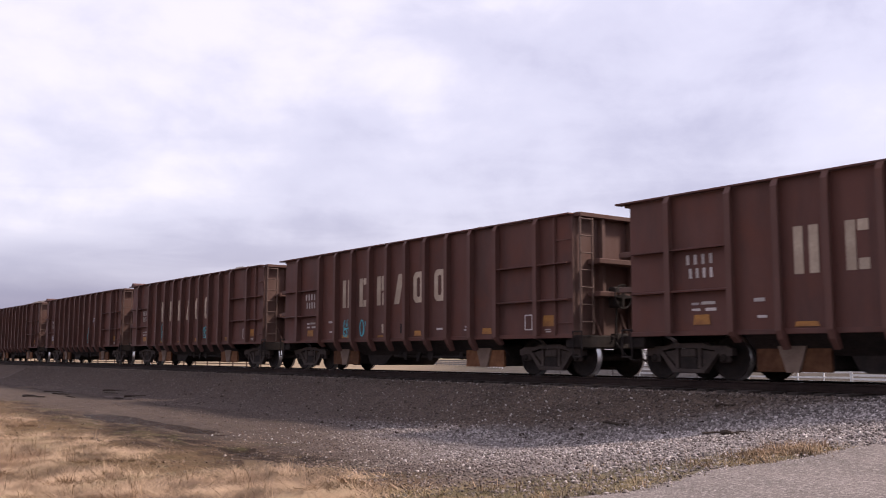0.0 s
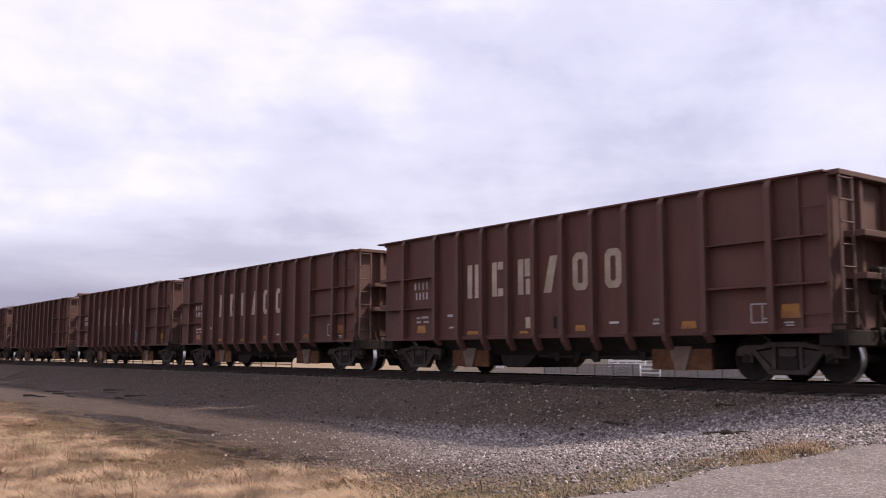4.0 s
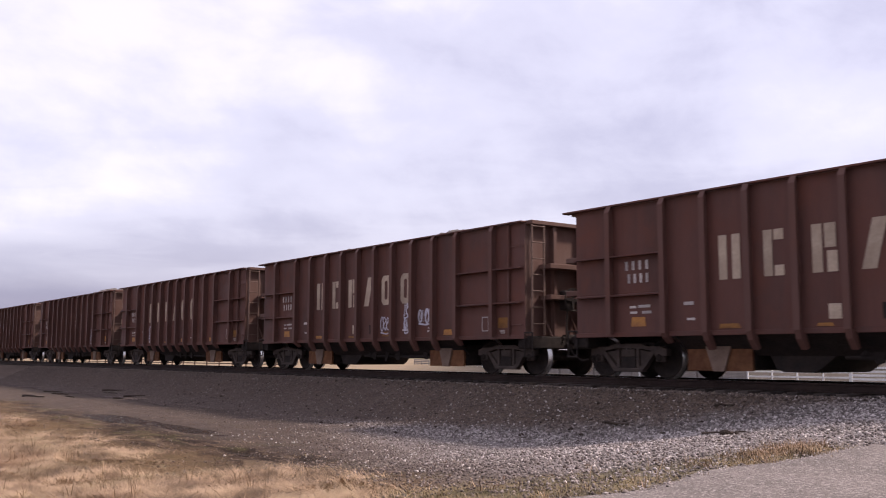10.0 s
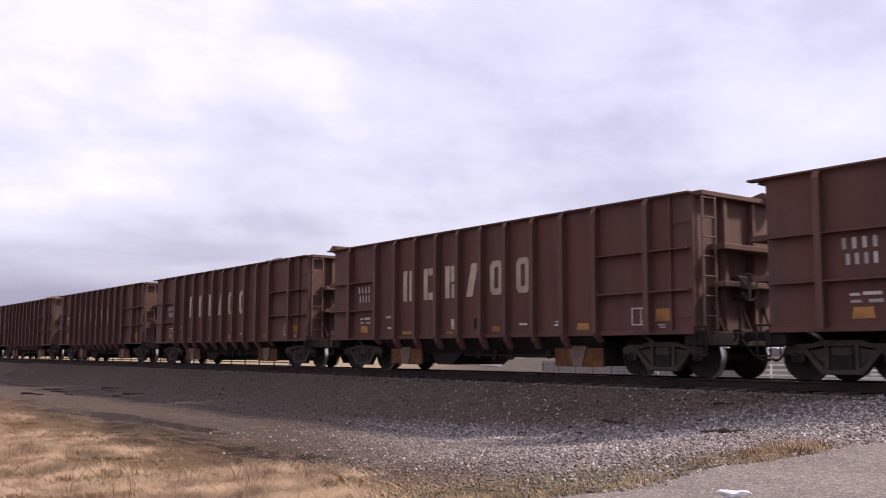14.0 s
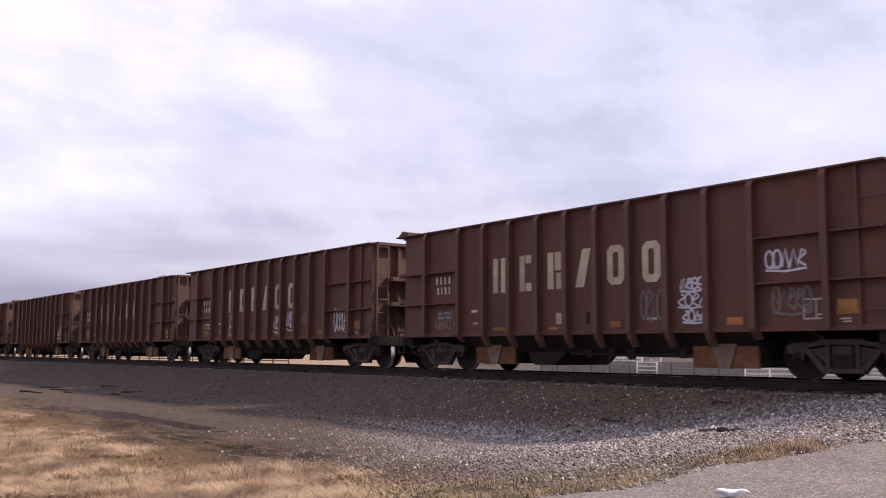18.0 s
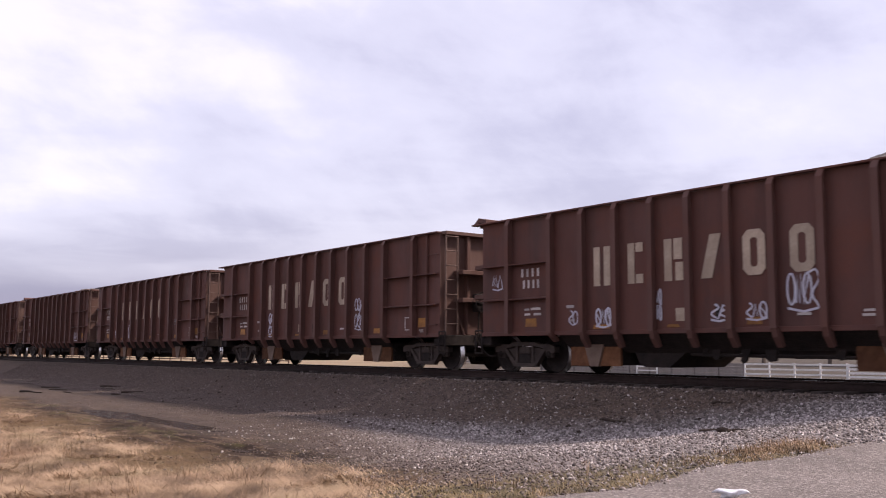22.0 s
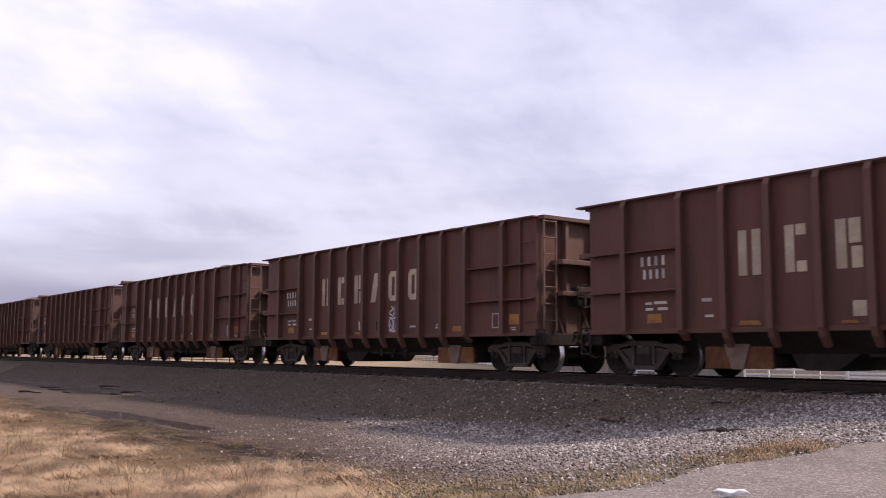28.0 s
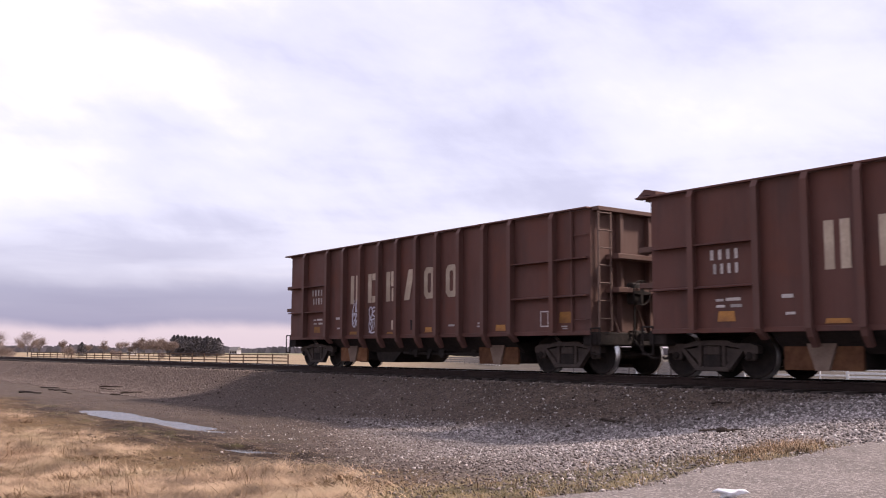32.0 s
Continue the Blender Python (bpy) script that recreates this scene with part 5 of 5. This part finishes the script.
grass("sparse_grass", tufts(520, 16, sparse, 0.16), (0.04, 0.18), "sparse dry grass stalks on bare soil", 14, 1.0, 0.45, 0.5, VERGE_GRASS)


def stick(x, y, length, turn, r, seed):
    rng = random.Random(seed)
    bm = bmesh.new()
    last = Vector((-length / 2, 0, 0))
    for k in range(1, 6):
        q = Vector((-length / 2 + length * k / 5, rng.uniform(-0.05, 0.05), rng.uniform(0.0, 0.03)))
        rod(bm, last, q, r * (1.2 - 0.12 * k), 6)
        last = q
    ob = tagged(part("stick", bm, STICK, None), "dark weathered stick lying on the ground", "stick", "sticks on the ground")
    ob.matrix_basis = pose(x, y, float(ground_z(x, y)) + r * 0.6, 0, 0, turn)


for k, (x, y, ln, turn, r) in enumerate(((-40.9, 13.2, 1.6, 35, 0.035), (-40.0, 12.6, 1.2, 10, 0.03), (-40.8, 10.8, 1.3, 15, 0.035), (-38.6, 10.6, 1.0, 5, 0.03), (-43.5, 11.2, 1.6, 12, 0.035), (-39.4, 9.4, 2.0, 8, 0.045),
                                         (-36.5, 12.4, 0.8, 70, 0.045), (-35.5, 11.5, 0.6, 20, 0.04), (-13.0, 13.9, 0.75, -8, 0.03), (-8.0, 10.75, 0.22, 20, 0.035), (-8.0, 10.9, 0.9, 48, 0.012), (-18.6, 5.6, 0.7, -5, 0.03), (-11.0, 14.8, 0.5, 40, 0.02))):
    stick(x, y, ln, turn, r, k)


# ------------------------------------------------------------------ movement
def share(source, other):
    """Lets another wheelset turn by the keys of the first."""
    other.rotation_mode = "QUATERNION"
    other.animation_data_create()
    other.animation_data.action = source.animation_data.action
    other.animation_data.action_slot = source.animation_data.action_slot


# couplings that are stretched or pushed together
SLACK = {7: 0.25, 9: -0.05, 10: -0.36, 11: -0.36, 12: -0.36, 13: -0.2, 14: -0.08, 15: -0.07, 22: 0.08, 23: 0.15, 24: 0.08}


def motions():
    times = [0.0, 4.0, 8.0, 12.0, 16.0, 20.0, 24.0, 28.0, 32.0]
    for i, car, ld in zip(range(-N_AHEAD, N_LAST + 1), cars, loads):
        rows = [(t, pose(train_s(t) - PITCH * i + 7.55 + SLACK.get(i, 0.0), TRACK_Y, 0)) for t in times]
        walk(car, rows)
        walk(ld, rows)
    # the wheels roll without slipping: one row a frame keeps each turn below 90 degrees
    spin = {}
    ticks = [k / FPS for k in range(32 * FPS + 1)]
    for car in cars:
        for t in car.children:
            for w in t.children:
                if w.data is not WHEELSET:
                    continue
                side = 1 if w.location.x > 0 else -1
                if side not in spin:
                    turn = [(s, pose(side * 0.89, 0, 0.457) @ Matrix.Rotation((train_s(s) + 14.3) / 0.457, 4, "Y")) for s in ticks]
                    walk(w, turn)
                    spin[side] = w
                else:
                    share(spin[side], w)
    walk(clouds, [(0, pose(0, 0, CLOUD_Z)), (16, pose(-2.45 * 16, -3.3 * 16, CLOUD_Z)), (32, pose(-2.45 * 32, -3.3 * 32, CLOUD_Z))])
    rest = Vector((-4.58, 6.19, float(ground_z(-4.58, 6.19)) + 0.022))
    start = Vector((-4.2, 3.2, float(ground_z(-4.2, 3.2)) + 0.03))
    hops = [(10.8, along(0.06, -0.30, 5.8), 20, 30), (10.9, along(0.076, -0.271, 8.6), 60, 70), (11.0, along(0.095, -0.243, 7.1), 80, 40), (11.1, along(0.136, -0.227, 7.5), 20, 90),
            (11.2, along(0.188, -0.229, 7.7), 70, 140), (11.3, along(0.245, -0.247, 7.8), 60, 90), (11.4, along(0.301, -0.270, 7.9), 15, 60)]
    rows = [(0, pose(*start, 0, 0, 20)), (10.6, pose(*start, 0, 0, 20))]
    rows += [(t, pose(*p, rx, 0, rz)) for t, p, rx, rz in hops]
    rows += [(11.5, pose(*(rest + Vector((-0.08, 0.03, 0.02))), 5, 0, 40)), (11.7, pose(*rest, 0, 0, 37)), (32, pose(*rest, 0, 0, 37))]
    walk(bag, rows)


motions()
